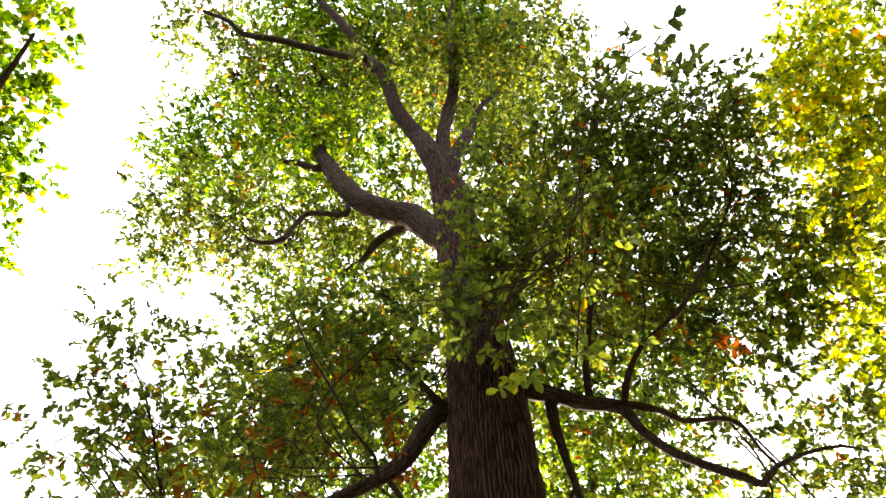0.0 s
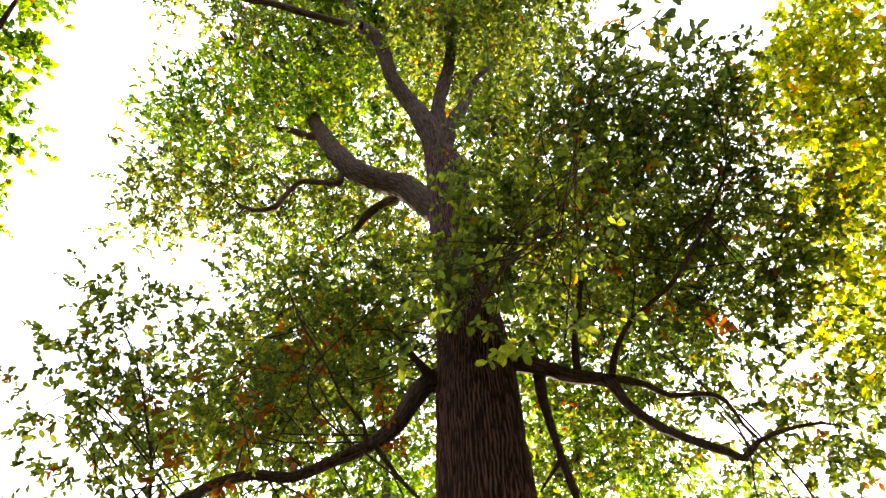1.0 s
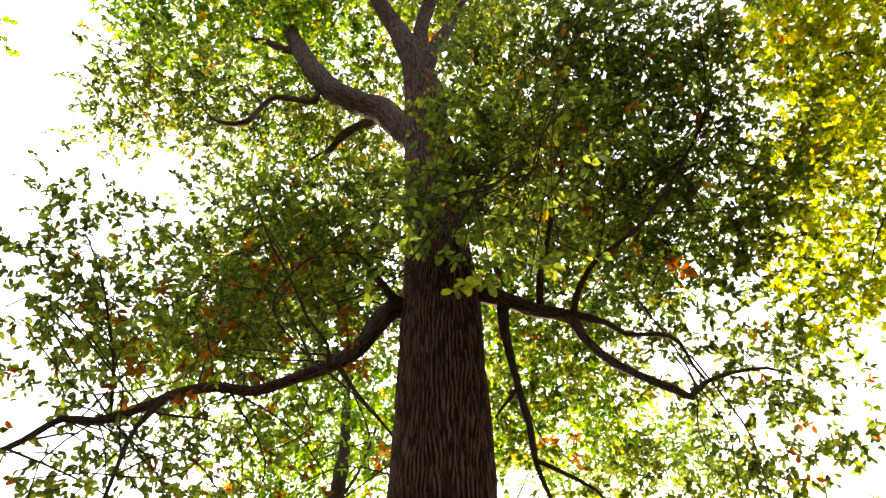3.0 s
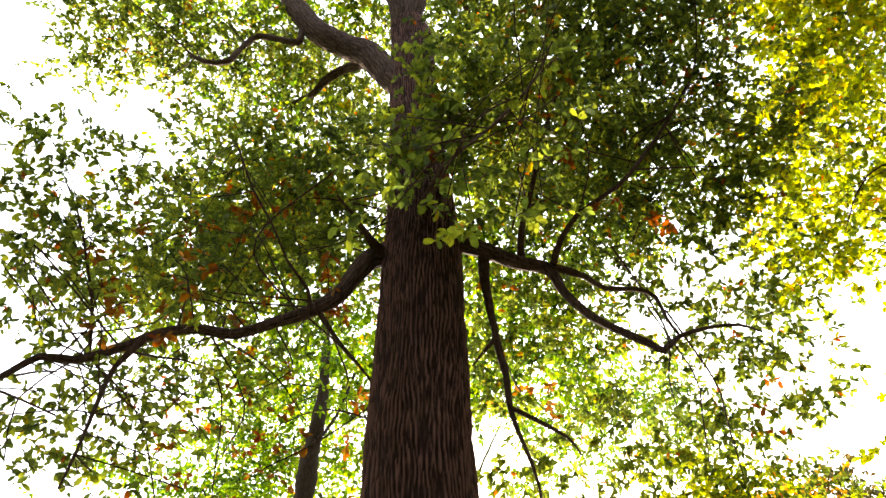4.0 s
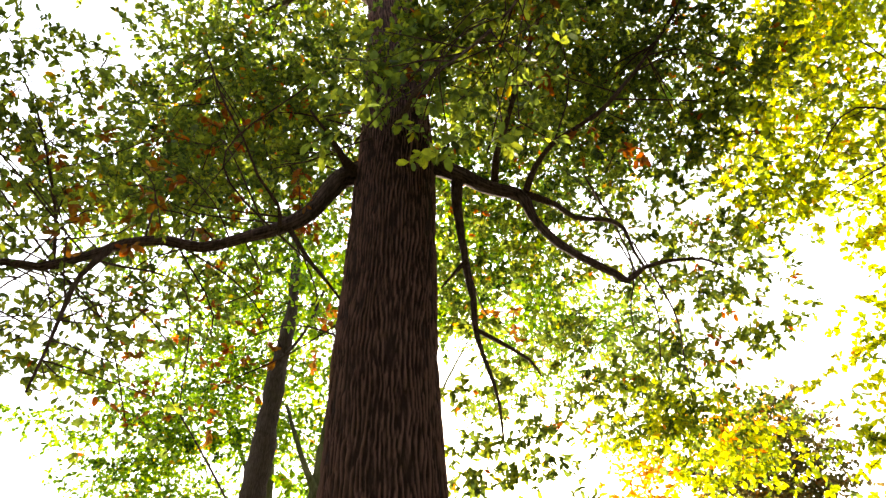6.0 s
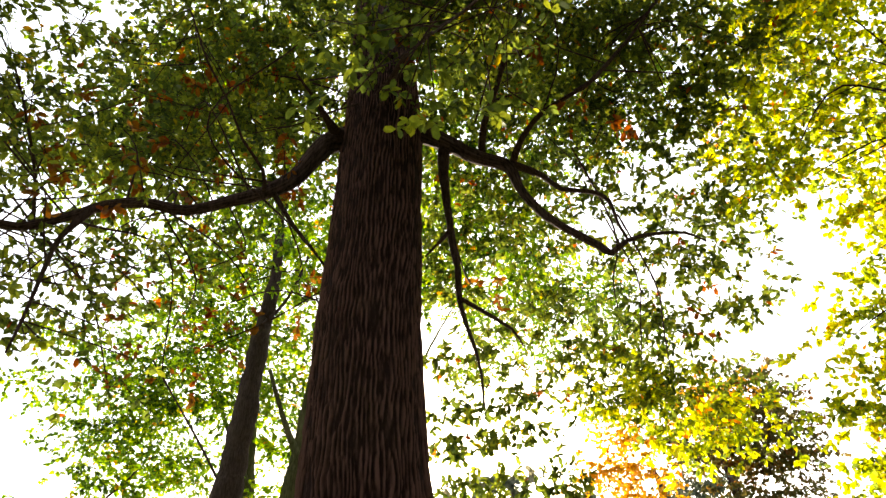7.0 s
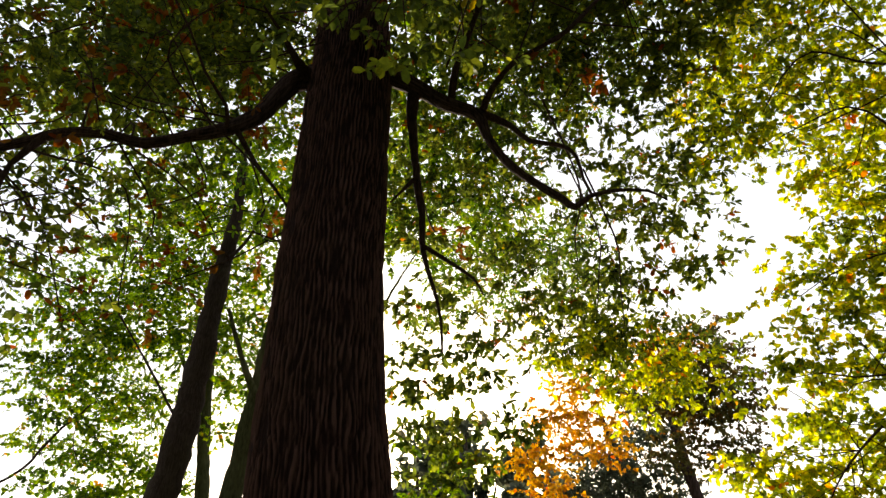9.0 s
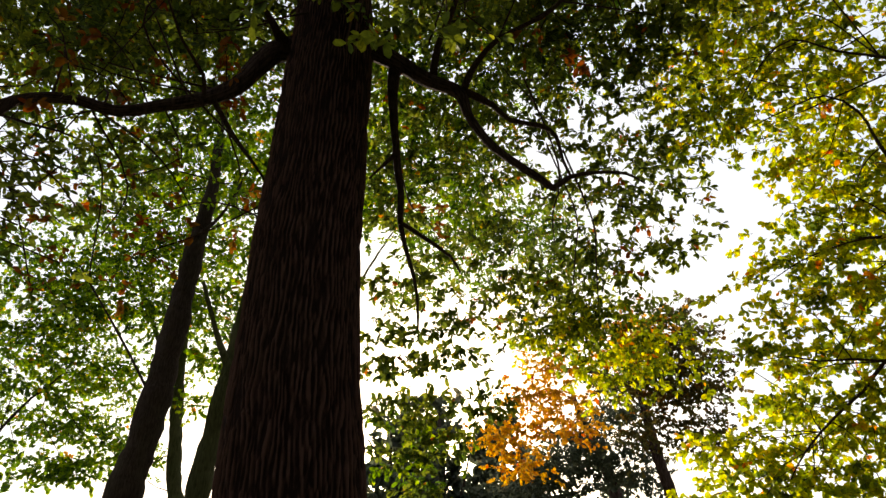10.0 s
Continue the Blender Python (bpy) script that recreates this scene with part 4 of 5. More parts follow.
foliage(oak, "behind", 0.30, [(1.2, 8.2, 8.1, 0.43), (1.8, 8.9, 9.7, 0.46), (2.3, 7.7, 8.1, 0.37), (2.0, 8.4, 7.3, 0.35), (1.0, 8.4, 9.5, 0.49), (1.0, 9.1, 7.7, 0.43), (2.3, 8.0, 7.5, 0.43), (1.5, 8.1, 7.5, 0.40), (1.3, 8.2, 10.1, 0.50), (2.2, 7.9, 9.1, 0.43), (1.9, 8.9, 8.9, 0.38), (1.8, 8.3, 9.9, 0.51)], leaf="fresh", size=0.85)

# unseen rest of its crown, added behind the camera to screen the trunk from skylight
for ring in ([(-3.2, -1.5, 8.5, 1.5), (-1.2, -2, 9, 1.5), (1.2, -2, 9, 1.5), (3.4, -1.8, 8.5, 1.5), (0, -3.2, 7, 1.5), (-2.5, -3.2, 6.5, 1.4), (2.5, -3.2, 6.5, 1.4)],
             [(-2.2, -2.4, 12, 1.8), (0, -2.6, 12, 1.8), (2.4, -2.4, 12, 1.8), (0, -1.8, 15.5, 1.5), (-4.2, -3.2, 10, 1.6), (4.2, -3.2, 10, 1.6)]):
    foliage(oak, "crown", 1.1, ring, size=1.6)

# ---- the neighbouring trees ----
maple_a = tree("maple_tree", "slender leaning maple with a dark trunk and bright green leaves", "maple", MAPLE_LEAF, 0.108, DARK_BARK, (-3.5, 11, 0))
limb(maple_a, "trunk", [(-2.32, 11.00, 2.64, 0.286), (-2.36, 11.04, 3.61, 0.260), (-2.21, 11.09, 4.83, 0.243), (-2.11, 11.13, 6.22, 0.212), (-2.02, 11.17, 8.05, 0.168), (-1.91, 11.21, 9.39, 0.123), (-1.95, 11.26, 10.72, 0.082), (-2.01, 11.30, 11.86, 0.049)])
limb(maple_a, "limb", [(-2.14, 11.00, 4.99, 0.025), (-2.77, 11.10, 5.96, 0.021), (-3.36, 11.20, 6.81, 0.017), (-3.92, 11.30, 7.60, 0.011)])
limb(maple_a, "limb", [(-1.98, 11.00, 8.20, 0.041), (-1.58, 11.15, 8.98, 0.031), (-1.29, 11.30, 10.10, 0.026)])
foliage(maple_a, "crown", 0.92, [(-3.3, 13.7, 8.0, 1.09), (-2.6, 13.3, 9.1, 0.99), (-1.1, 13.4, 9.3, 0.70), (-3.2, 12.9, 9.6, 1.10), (-4.0, 13.2, 8.8, 0.95), (-1.6, 12.6, 10.5, 0.76), (-1.9, 13.9, 8.2, 0.63)], size=0.70, spread=0.25, tilt=0.6, bunch=9)
foliage(maple_a, "crown", 0.86, [(-5.3, 14.0, 7.3, 0.93), (-4.4, 14.5, 6.9, 1.07), (-5.4, 13.6, 8.1, 0.93), (-4.5, 14.0, 7.8, 0.84)], size=0.70, spread=0.25, tilt=0.6, bunch=9)
foliage(maple_a, "crown", 0.82, [(-1.9, 11.9, 11.3, 0.75), (-1.3, 12.3, 10.9, 0.64), (-2.6, 12.4, 10.5, 0.74), (-0.7, 11.9, 11.6, 0.51), (-3.5, 12.3, 10.4, 0.73)], size=0.70, spread=0.25, tilt=0.6, bunch=9)
foliage(maple_a, "crown", 0.56, [(-4.0, 13.0, 11.0, 0.94), (-4.7, 13.5, 9.8, 0.91), (-2.2, 13.6, 10.7, 0.68), (-1.7, 12.8, 11.8, 0.70), (-3.3, 12.4, 11.9, 0.96), (-3.9, 14.2, 9.0, 0.78), (-5.0, 14.0, 8.7, 0.76), (-1.7, 14.4, 9.5, 0.54), (-5.9, 13.5, 9.0, 0.75), (-2.8, 13.2, 11.1, 0.82)], size=0.70, spread=0.25, tilt=0.6, bunch=9)
maple_b = tree("maple_tree", "thin young maple with sunlit green leaves", "maple", MAPLE_LEAF, 0.108, GREEN_BARK, (-2.2, 15, 0))
limb(maple_b, "trunk", [(-2.09, 15.00, 3.51, 0.191), (-2.30, 15.04, 4.70, 0.153), (-2.47, 15.08, 6.02, 0.136), (-2.57, 15.12, 7.06, 0.115), (-2.65, 15.16, 8.48, 0.081), (-2.74, 15.20, 9.89, 0.056)])
limb(maple_b, "limb", [(-2.52, 15.00, 6.50, 0.062), (-3.14, 15.00, 7.80, 0.052), (-3.72, 15.00, 8.92, 0.040)])
foliage(maple_b, "crown", 0.68, [(-4.3, 15.9, 5.9, 1.06), (-3.5, 15.7, 7.0, 0.91), (-2.3, 15.7, 7.6, 0.74), (-5.4, 15.5, 6.1, 0.97), (-2.8, 15.3, 8.5, 0.81), (-3.4, 16.2, 5.5, 0.64)], size=0.68, spread=0.25, tilt=0.6, bunch=9)
maple_c = tree("maple_tree", "maple with an algae-green trunk behind the oak", "maple", MAPLE_LEAF, 0.108, GREEN_BARK, (-1.5, 11, 0))
limb(maple_c, "trunk", [(-1.38, 11.00, 2.84, 0.197), (-1.32, 11.03, 3.61, 0.180), (-1.25, 11.07, 4.40, 0.170), (-1.14, 11.10, 5.35, 0.151), (-1.05, 11.13, 6.28, 0.118), (-0.94, 11.17, 7.42, 0.104), (-0.92, 11.20, 8.69, 0.066)])
limb(maple_c, "limb", [(-1.10, 11.00, 5.66, 0.066), (-1.43, 11.00, 6.41, 0.049), (-1.74, 11.00, 7.27, 0.030)])
foliage(maple_c, "crown", 0.74, [(-1.1, 12.7, 7.4, 0.63), (-1.4, 13.0, 6.6, 0.56), (-1.0, 12.4, 8.1, 0.58), (-0.9, 11.8, 9.1, 0.46), (-1.8, 13.3, 5.7, 0.39)], size=0.70, spread=0.25, tilt=0.6, bunch=9)
maple_d = tree("maple_tree", "low sunlit maple with pale green leaves", "maple", MAPLE_LEAF, 0.108, DARK_BARK, (-7.5, 12, 0))
limb(maple_d, "trunk", [(-7.5, 12, -0.2, 0.16), (-7.4, 12, 2.5, 0.12), (-7.35, 12.1, 3.6, 0.05), (-7.3, 12.1, 4.3, 0.02)])
limb(maple_d, "limb", [(-7.38, 12, 2.9, 0.028), (-6.1, 12, 3.9, 0.022), (-4.89, 12.00, 4.57, 0.020), (-4.55, 12.05, 5.05, 0.026), (-4.36, 12.10, 5.41, 0.021), (-4.13, 12.15, 5.69, 0.017), (-3.89, 12.20, 6.14, 0.011)])
foliage(maple_d, "crown", 0.62, [(-4.2, 12.0, 4.3, 0.64), (-3.5, 12.3, 4.2, 0.56), (-3.9, 11.8, 5.5, 0.57), (-4.6, 11.4, 5.8, 0.56), (-3.2, 12.3, 4.4, 0.47)], size=0.70, spread=0.25, tilt=0.6, bunch=9)
foliage(maple_d, "crown", 0.55, [(-6.4, 12.8, 8.8, 0.59), (-7.0, 12.9, 8.0, 0.57)], size=0.70, spread=0.25, tilt=0.6, bunch=9)
maple_e = tree("maple_tree", "maple behind the oak with sunlit green and yellow leaves", "maple", MAPLE_LEAF, 0.108, GREEN_BARK, (0.9, 22.5, 0))
limb(maple_e, "trunk", [(0.90, 22.50, -0.20, 0.286), (0.90, 22.50, 3.70, 0.234), (1.05, 22.50, 9.70, 0.182), (1.80, 22.50, 15.70, 0.117), (2.40, 22.50, 21.70, 0.039)])
limb(maple_e, "limb", [(1.05, 22.50, 11.20, 0.065), (2.40, 22.50, 14.20, 0.046), (3.90, 23.10, 17.20, 0.026)])
limb(maple_e, "limb", [(1.05, 22.50, 9.70, 0.104), (-0.90, 22.50, 13.45, 0.065), (-2.40, 22.50, 17.20, 0.026)])
foliage(maple_e, "crown", 0.82, [(3.0, 19.0, 15.8, 1.23), (4.3, 20.0, 14.3, 1.24), (3.8, 21.0, 12.6, 0.83), (5.8, 20.1, 13.3, 1.23), (7.2, 19.2, 14.2, 1.44), (8.6, 19.2, 13.2, 1.23), (5.8, 19.0, 15.0, 1.23), (2.8, 17.9, 17.5, 1.02), (8.2, 18.3, 14.7, 1.23), (0.0, 18.5, 17.1, 0.80), (-0.6, 19.5, 15.6, 0.60)], size=0.91, spread=0.25, tilt=0.6, bunch=9)
yellow_oak = tree("oak_tree", "oak with backlit yellow-green leaves turning orange", "yellow_oak", BROAD_OAK_LEAF, 0.088, LIMB_BARK, (9, 4, 0))
limb(yellow_oak, "trunk", [(9, 4, -0.2, 0.5), (8.9, 4, 2, 0.4), (8.7, 4.1, 5, 0.34), (8.5, 4, 8, 0.25), (8.3, 4, 11, 0.12), (8.2, 4, 14, 0.03)])
limb(yellow_oak, "limb", [(8.75, 4.10, 4.60, 0.084), (7.70, 4.60, 4.70, 0.060), (6.85, 5.11, 4.43, 0.044), (6.59, 5.44, 4.16, 0.032), (6.34, 5.62, 4.09, 0.020), (6.14, 5.83, 3.83, 0.019), (5.83, 6.11, 3.55, 0.014), (5.56, 6.33, 3.26, 0.010), (5.37, 6.44, 2.99, 0.006)])
limb(yellow_oak, "limb", [(6.51, 5.54, 4.09, 0.019), (6.32, 5.60, 4.08, 0.014), (6.03, 5.73, 4.14, 0.013), (5.73, 5.88, 4.16, 0.011), (5.43, 5.98, 4.24, 0.007), (5.12, 6.12, 4.22, 0.004)])
limb(yellow_oak, "limb", [(8.70, 4.10, 4.90, 0.078), (7.60, 4.50, 4.90, 0.054), (6.83, 4.66, 5.16, 0.036), (6.44, 4.52, 5.69, 0.025), (6.06, 4.40, 6.09, 0.019), (5.76, 4.23, 6.39, 0.014), (5.39, 4.23, 6.57, 0.010), (5.01, 4.50, 6.51, 0.007), (4.61, 4.81, 6.38, 0.004)])
limb(yellow_oak, "limb", [(8.60, 4.05, 6.40, 0.060), (7.40, 3.80, 6.50, 0.036), (6.40, 3.75, 6.70, 0.024), (5.97, 3.89, 6.93, 0.016), (5.58, 4.03, 7.09, 0.013), (5.14, 4.12, 7.28, 0.011), (4.91, 4.37, 7.15, 0.008), (4.75, 4.72, 6.83, 0.004)])
limb(yellow_oak, "limb", [(7.70, 4.48, 4.92, 0.036), (6.71, 4.85, 5.12, 0.020), (6.33, 5.00, 5.32, 0.015), (5.98, 5.18, 5.32, 0.011), (5.59, 5.48, 5.23, 0.008), (5.26, 5.73, 5.04, 0.004)])
foliage(yellow_oak, "crown", 1.61, [(6.1, 2.8, 11.5, 0.51), (5.8, 2.5, 11.8, 0.43), (6.4, 4.9, 10.5, 0.52), (6.2, 3.8, 11.1, 0.52), (5.6, 3.4, 11.7, 0.36), (5.8, 3.6, 11.4, 0.35)], tilt=1.1, bunch=7)
foliage(yellow_oak, "crown", 1.02, [(5.7, 3.9, 10.2, 0.47), (6.1, 3.8, 9.9, 0.46), (6.4, 4.2, 9.5, 0.46), (5.3, 4.1, 10.3, 0.40)], tilt=1.1, bunch=7)
foliage(yellow_oak, "crown", 0.70, [(6.1, 5.7, 6.1, 0.39), (6.1, 6.2, 5.5, 0.32), (6.4, 5.9, 5.4, 0.42), (5.4, 5.3, 7.4, 0.51), (5.0, 5.2, 7.7, 0.44)], tilt=1.1, bunch=7)
foliage(yellow_oak, "crown", 0.50, [(5.6, 5.3, 8.0, 0.51), (5.9, 5.6, 7.4, 0.32), (5.1, 5.3, 8.4, 0.45), (5.4, 4.6, 8.7, 0.59), (5.8, 4.1, 8.6, 0.56), (5.5, 3.7, 9.1, 0.56), (5.0, 4.1, 9.2, 0.59)], tilt=1.1, bunch=7)
foliage(yellow_oak, "crown", 0.95, [(5.3, 5.0, 8.4, 0.60), (6.0, 5.0, 7.9, 0.63), (6.4, 4.4, 7.9, 0.60), (6.5, 5.1, 7.3, 0.69), (7.0, 5.2, 6.5, 0.64), (7.0, 4.4, 7.2, 0.62), (7.0, 5.7, 5.9, 0.58), (7.4, 5.3, 5.8, 0.69)], tilt=1.1, bunch=7)
foliage(yellow_oak, "crown", 0.90, [(4.7, 5.3, 7.2, 0.42), (5.7, 5.1, 6.3, 0.34), (5.9, 5.7, 5.4, 0.41), (5.7, 6.1, 5.0, 0.31), (6.4, 5.5, 4.9, 0.39), (5.5, 6.5, 4.5, 0.45), (5.2, 7.1, 3.5, 0.41), (4.4, 4.9, 7.8, 0.42)], tilt=1.1, bunch=7)
foliage(yellow_oak, "crown", 1.05, [(6.5, 6.3, 4.5, 0.59), (6.2, 6.8, 4.0, 0.60), (6.7, 6.3, 3.8, 0.57), (6.2, 7.0, 3.2, 0.58), (5.7, 7.4, 3.1, 0.45), (6.7, 6.6, 3.0, 0.52), (7.0, 5.8, 4.3, 0.53)], tilt=1.1, bunch=7)
foliage(yellow_oak, "crown", 1.70, [(5.7, 3.1, 10.5, 0.63), (5.3, 2.8, 10.9, 0.40), (6.0, 3.9, 10.0, 0.63), (5.6, 3.8, 10.3, 0.48), (5.8, 5.0, 9.5, 0.55), (6.3, 2.6, 10.3, 0.60), (5.0, 3.3, 10.8, 0.41)], tilt=1.1, bunch=7)
foliage(yellow_oak, "crown", 1.19, [(6.2, 6.4, 9.7, 0.60), (6.1, 5.0, 10.6, 0.53)], tilt=1.1, bunch=7)
foliage(yellow_oak, "crown", 0.22, [(6.7, 5.5, 8.8, 0.53), (7.3, 5.0, 7.5, 0.52), (7.1, 5.1, 9.2, 0.53), (7.1, 5.4, 7.4, 0.47), (7.2, 5.1, 8.1, 0.51), (6.0, 6.2, 8.9, 0.56), (5.8, 6.8, 8.1, 0.55), (6.2, 6.0, 7.5, 0.41), (6.1, 6.3, 9.9, 0.51), (6.4, 5.9, 8.5, 0.49), (6.8, 5.5, 8.0, 0.51), (7.5, 4.8, 8.5, 0.57), (6.8, 5.9, 10.2, 0.52), (6.8, 5.8, 7.4, 0.44), (7.3, 4.7, 9.1, 0.46), (7.3, 5.3, 6.8, 0.47), (5.7, 6.7, 8.9, 0.58), (6.1, 6.1, 10.7, 0.62)], tilt=1.1, bunch=7)
foliage(yellow_oak, "crown", 0.42, [(6.5, 6.1, 5.1, 0.34), (6.7, 5.5, 6.2, 0.45), (6.2, 6.4, 5.3, 0.39), (6.6, 5.6, 5.7, 0.33), (6.3, 6.0, 6.4, 0.36), (6.6, 6.1, 5.9, 0.39), (6.8, 5.6, 5.1, 0.39), (6.8, 5.6, 6.8, 0.37), (5.9, 6.7, 5.4, 0.41), (6.2, 6.5, 6.0, 0.39), (6.9, 5.2, 6.5, 0.45), (6.3, 5.8, 6.9, 0.36), (6.7, 5.9, 4.8, 0.41)], tilt=1.1, bunch=7)
foliage(yellow_oak, "crown", 0.42, [(5.3, 6.8, 2.9, 0.30), (6.4, 6.1, 3.9, 0.40), (5.8, 6.6, 4.0, 0.41), (6.0, 6.6, 3.5, 0.40), (6.6, 6.0, 4.4, 0.35), (6.2, 6.5, 4.4, 0.42), (6.3, 6.1, 3.3, 0.39), (5.3, 6.8, 3.6, 0.34), (6.0, 6.6, 2.9, 0.39), (5.5, 6.6, 3.3, 0.30), (5.0, 7.1, 3.4, 0.36), (6.2, 6.3, 3.5, 0.32), (5.7, 6.9, 4.4, 0.42), (6.3, 6.3, 2.8, 0.34), (5.0, 7.3, 3.0, 0.40), (6.0, 6.3, 3.9, 0.36)], tilt=1.1, bunch=7)
orange_tree = tree("maple_tree", "distant maple with orange and brown autumn leaves", "orange", MAPLE_LEAF, 0.14, LIMB_BARK, (13.8, 22, 0))
limb(orange_tree, "trunk", [(13.52, 22.00, 3.54, 0.266), (13.29, 22.00, 5.67, 0.219), (13.06, 22.00, 7.07, 0.194), (12.92, 22.00, 8.52, 0.169), (12.77, 22.00, 10.05, 0.109), (12.74, 22.00, 11.69, 0.067)])
limb(orange_tree, "limb", [(12.99, 22.00, 7.27, 0.103), (12.42, 22.00, 7.77, 0.083), (11.78, 22.00, 7.96, 0.062)])
limb(orange_tree, "limb", [(12.80, 22.00, 9.60, 0.129), (11.19, 21.83, 10.15, 0.107), (9.75, 21.67, 10.13, 0.105), (8.83, 21.50, 10.36, 0.062)])
foliage(orange_tree, "crown", 1.22, [(7.3, 18.6, 8.1, 0.87), (6.5, 19.3, 6.9, 0.83), (7.8, 18.1, 9.0, 0.70), (8.1, 18.5, 7.3, 0.86), (7.0, 19.3, 6.2, 0.68), (9.6, 17.0, 9.4, 1.04)], size=0.80)
foliage(orange_tree, "brown", 1.35, [(11.8, 18.2, 9.2, 1.48), (12.5, 18.1, 8.3, 1.18), (10.9, 19.0, 8.7, 1.12), (12.1, 17.6, 10.2, 0.93), (11.3, 19.2, 7.3, 0.82), (12.6, 18.5, 6.9, 0.80)], leaf="brown", size=0.80)
# leaves of the far material, with haze already in their colour
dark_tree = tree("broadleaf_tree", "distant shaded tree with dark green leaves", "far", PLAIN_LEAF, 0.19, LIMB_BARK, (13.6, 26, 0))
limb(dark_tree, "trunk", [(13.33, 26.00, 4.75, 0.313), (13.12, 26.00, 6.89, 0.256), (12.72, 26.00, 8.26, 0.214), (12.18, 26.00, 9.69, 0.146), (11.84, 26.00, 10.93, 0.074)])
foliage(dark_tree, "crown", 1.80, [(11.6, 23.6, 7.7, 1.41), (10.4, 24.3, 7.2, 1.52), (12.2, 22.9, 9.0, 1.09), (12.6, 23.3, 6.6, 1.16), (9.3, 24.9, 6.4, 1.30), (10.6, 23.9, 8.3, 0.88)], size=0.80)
for i, (fx, fy, turn, grow) in enumerate([(9, 60, 0, 1.25), (14, 62, 130, 1.75), (19, 58, 250, 1.45), (24, 64, 40, 1.3), (4, 63, 200, 1.1), (30, 60, 310, 1.1)]):
    if i == 0:
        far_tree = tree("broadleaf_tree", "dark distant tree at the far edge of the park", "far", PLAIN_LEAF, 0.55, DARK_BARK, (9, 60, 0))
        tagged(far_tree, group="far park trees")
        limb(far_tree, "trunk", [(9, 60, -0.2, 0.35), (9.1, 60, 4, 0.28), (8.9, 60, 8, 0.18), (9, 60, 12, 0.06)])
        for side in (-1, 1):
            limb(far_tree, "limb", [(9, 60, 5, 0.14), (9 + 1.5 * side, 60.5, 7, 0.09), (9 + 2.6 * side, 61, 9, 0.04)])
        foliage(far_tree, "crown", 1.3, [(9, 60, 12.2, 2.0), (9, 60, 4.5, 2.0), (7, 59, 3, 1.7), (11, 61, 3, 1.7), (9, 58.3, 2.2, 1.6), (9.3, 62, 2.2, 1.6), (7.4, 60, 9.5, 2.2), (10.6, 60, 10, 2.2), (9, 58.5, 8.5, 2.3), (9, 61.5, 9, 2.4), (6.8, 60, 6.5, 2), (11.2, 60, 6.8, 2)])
    else:
        c = copy_thing(far_tree, pose(fx, fy, 0, 0, 0, turn))
        c.scale = (grow, grow, grow)
far_tree.scale = (1.55, 1.55, 1.55)
# unseen trees added behind and beside the camera to block skylight
screen_tree = tree("broadleaf_tree", "tall dark green tree, unseen, added to block skylight", "dark", PLAIN_LEAF, 0.9, DARK_BARK, (18, -16, 0))
tagged(screen_tree, group="closing wood")
limb(screen_tree, "trunk", [(18, -16, -0.2, 0.35), (18.1, -16, 4, 0.28), (17.9, -16, 8, 0.18), (18, -16, 12, 0.06)])
foliage(screen_tree, "crown", 1.25, [(18, -16, 12.2, 2), (16.4, -16, 9.5, 2.2), (19.6, -16, 10, 2.2), (18, -17.5, 8.5, 2.3), (18, -14.5, 9, 2.4), (15.8, -16, 6.5, 2),
                                  (20.2, -16, 6.8, 2), (18, -16, 4.5, 2), (16, -17, 3, 1.7), (20, -15, 3, 1.7), (18, -17.7, 2.2, 1.6), (18.3, -14, 2.2, 1.6)])
for bx, by, turn, grow in [(-3, -10, 20, 1.3), (4, -10, 150, 1.4), (-9, -8, 280, 1.4), (10, -7, 60, 1.4), (-16, -2, 100, 1.4), (16, -1, 210, 1.35), (0, -17, 310, 1.6), (-8, -16, 5, 1.6), (9, -16, 75, 1.6), (-20, 8, 170, 1.3), (15, -10, 0, 1.5), (-15, -11, 230, 1.5), (20, 5, 120, 1.3)]:
    c = copy_thing(screen_tree, pose(bx, by, 0, 0, 0, turn))
    c.scale = (grow, grow, grow)
left_tree = tree("maple_tree", "tall neighbouring tree with fresh yellow-green leaves", "left", MAPLE_LEAF, 0.15, LIMB_BARK, (-11, 3, 0))
limb(left_tree, "trunk", [(-11, 3, -0.2, 0.4), (-10.9, 3, 3, 0.33), (-11, 3.1, 7, 0.27), (-10.8, 3, 11, 0.18), (-10.6, 3.2, 15, 0.06)])
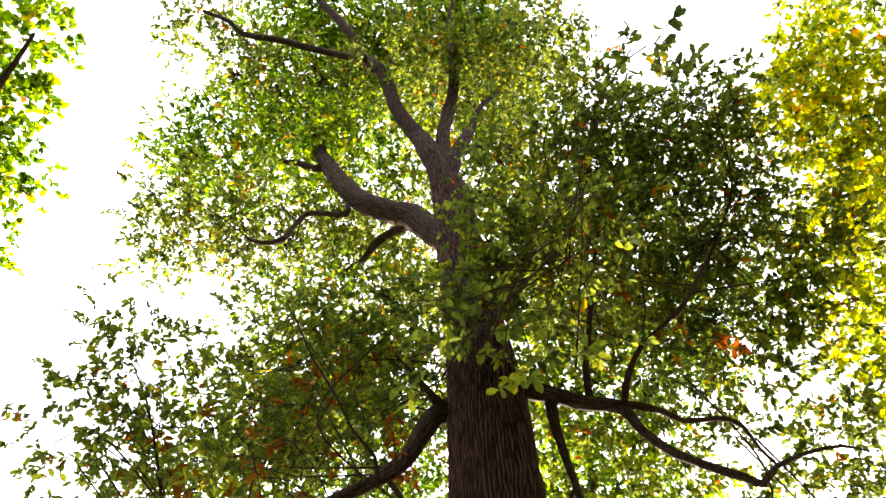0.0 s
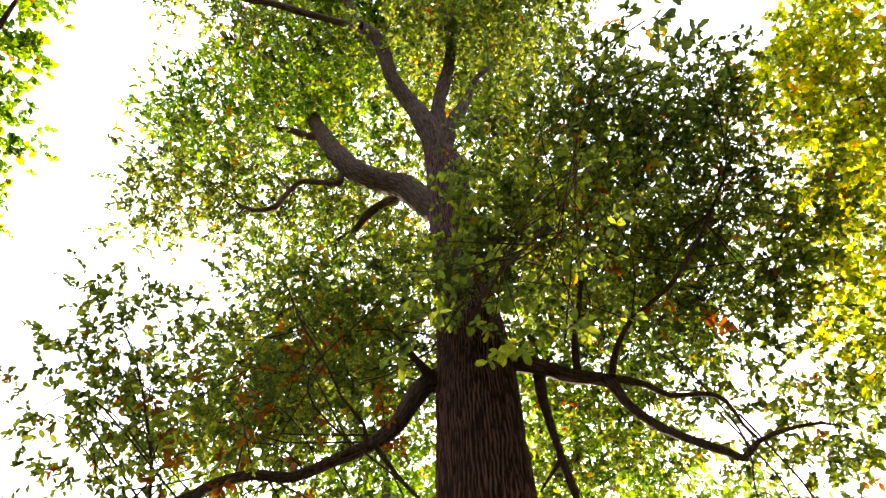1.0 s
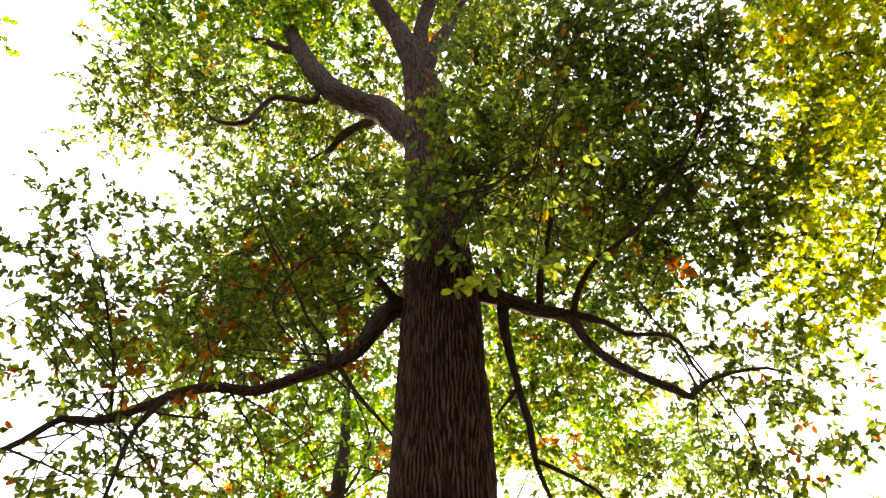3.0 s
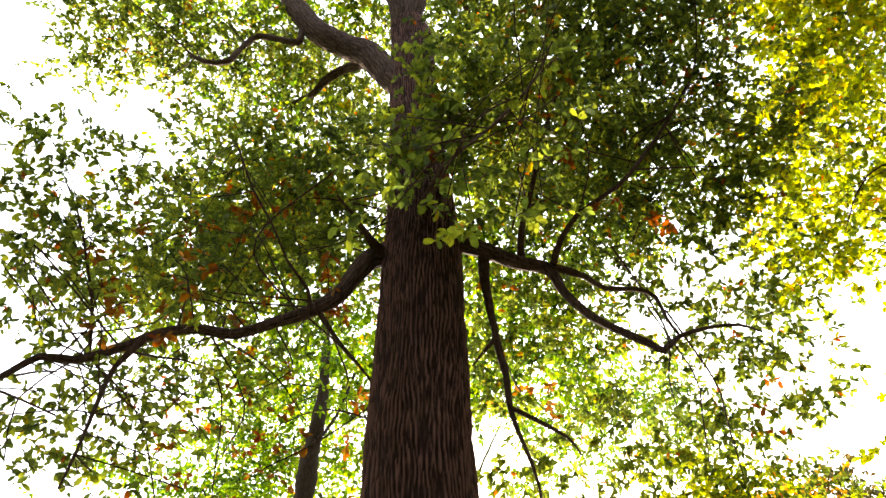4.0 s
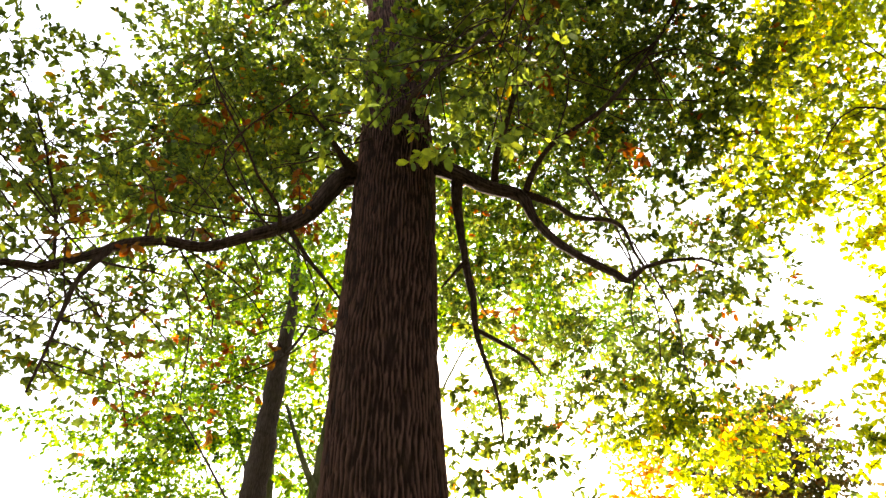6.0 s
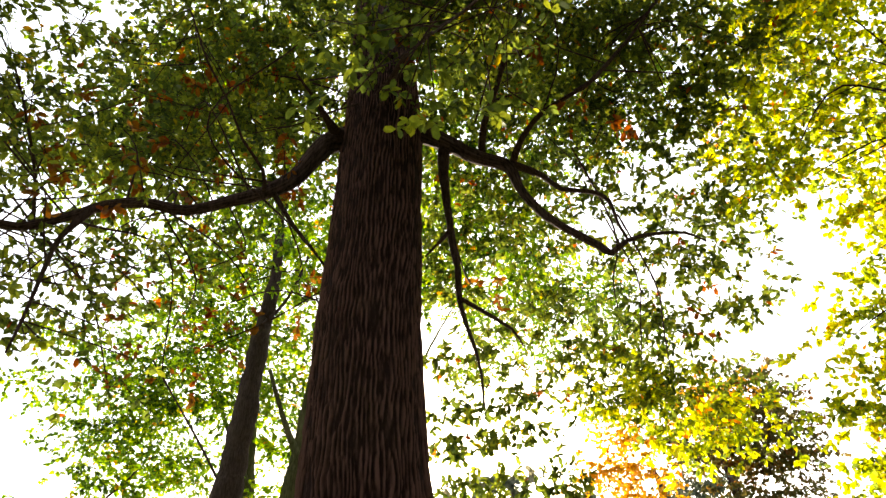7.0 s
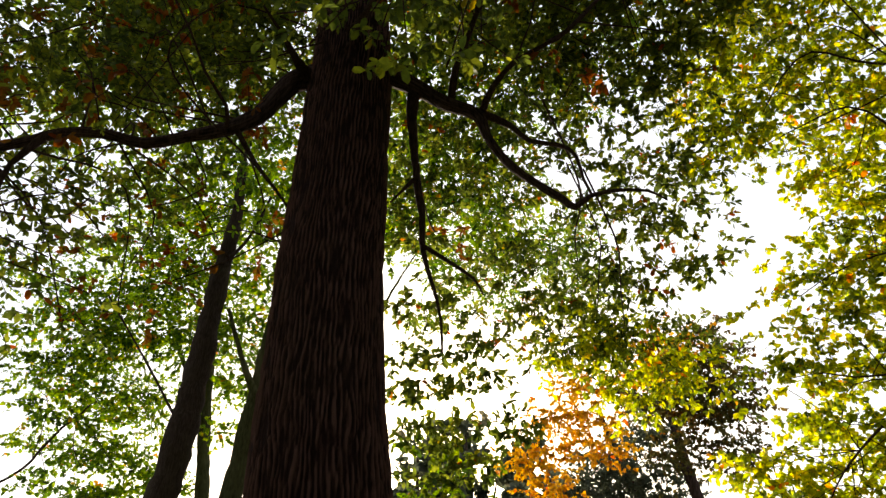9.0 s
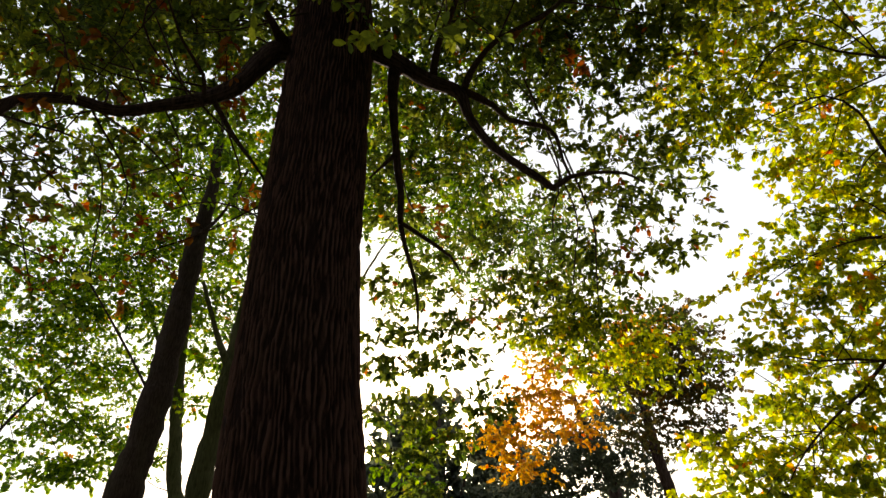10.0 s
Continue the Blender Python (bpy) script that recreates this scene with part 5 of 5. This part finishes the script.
limb(left_tree, "limb", [(-10.85, 3.05, 9.6, 0.19), (-9.4, 3.1, 10.5, 0.15), (-8.16, 3.01, 11.26, 0.121), (-7.66, 2.63, 11.77, 0.089), (-7.17, 2.21, 12.22, 0.063), (-6.70, 1.74, 12.61, 0.046), (-6.29, 1.32, 12.90, 0.027)])
foliage(left_tree, "crown", 1.30, [(-6.9, 1.4, 13.7, 0.68), (-6.5, 1.2, 14.0, 0.40), (-7.2, 2.4, 13.4, 0.55), (-7.6, 3.2, 12.9, 0.55), (-7.7, 1.7, 13.1, 0.95), (-8.1, 2.9, 12.7, 0.87), (-6.9, 2.2, 13.6, 0.25)], size=0.80)
foliage(left_tree, "crown", 0.80, [(-7.6, 3.9, 12.7, 0.22), (-7.8, 4.3, 12.4, 0.25), (-8.1, 4.0, 12.3, 0.59)], size=0.80)
# unseen coarse clumps added out of view to cut off more sky
foliage(left_tree, "crown", 1.00, [(-13.0, 2.0, 14.0, 2.20), (-12.0, 0.0, 11.0, 2.20), (-14.0, 4.0, 9.0, 2.20), (-11.0, -1.5, 8.0, 2.20), (-13.0, 0.0, 6.5, 2.20)], size=1.6)

# ---- unseen leaf-coloured ring wall, added below the view to block light from the horizon ----
rng = np.random.default_rng(5)
k = 180
ang = np.linspace(0, 2 * np.pi, k, endpoint=False)
high = 7.5 + 1.2 * np.sin(ang * 23) + 0.9 * np.sin(ang * 41 + 1) + rng.uniform(-0.6, 0.6, k)
rows = [(95.0, np.zeros(k)), (93.0, high * 0.5), (95.0, high), (99.0, high * 0.9), (101.0, np.zeros(k))]
wv = np.vstack([np.stack([r_ * np.cos(ang), r_ * np.sin(ang), z_ - 0.3], 1) for r_, z_ in rows])
wt = []
for i in range(len(rows) - 1):
    for j in range(k):
        a_, b_ = i * k + j, i * k + (j + 1) % k
        wt += [(a_, b_, b_ + k), (a_, b_ + k, a_ + k)]
wall_me = mesh_of("backdrop", wv, wt, False, np.full(len(wt), 0.3))
wall_me.materials.append(LEAF["dark"])
tagged(new("backdrop", wall_me), "unseen dark ring wall round the park, added to block low light", "woodland", kind="structure")
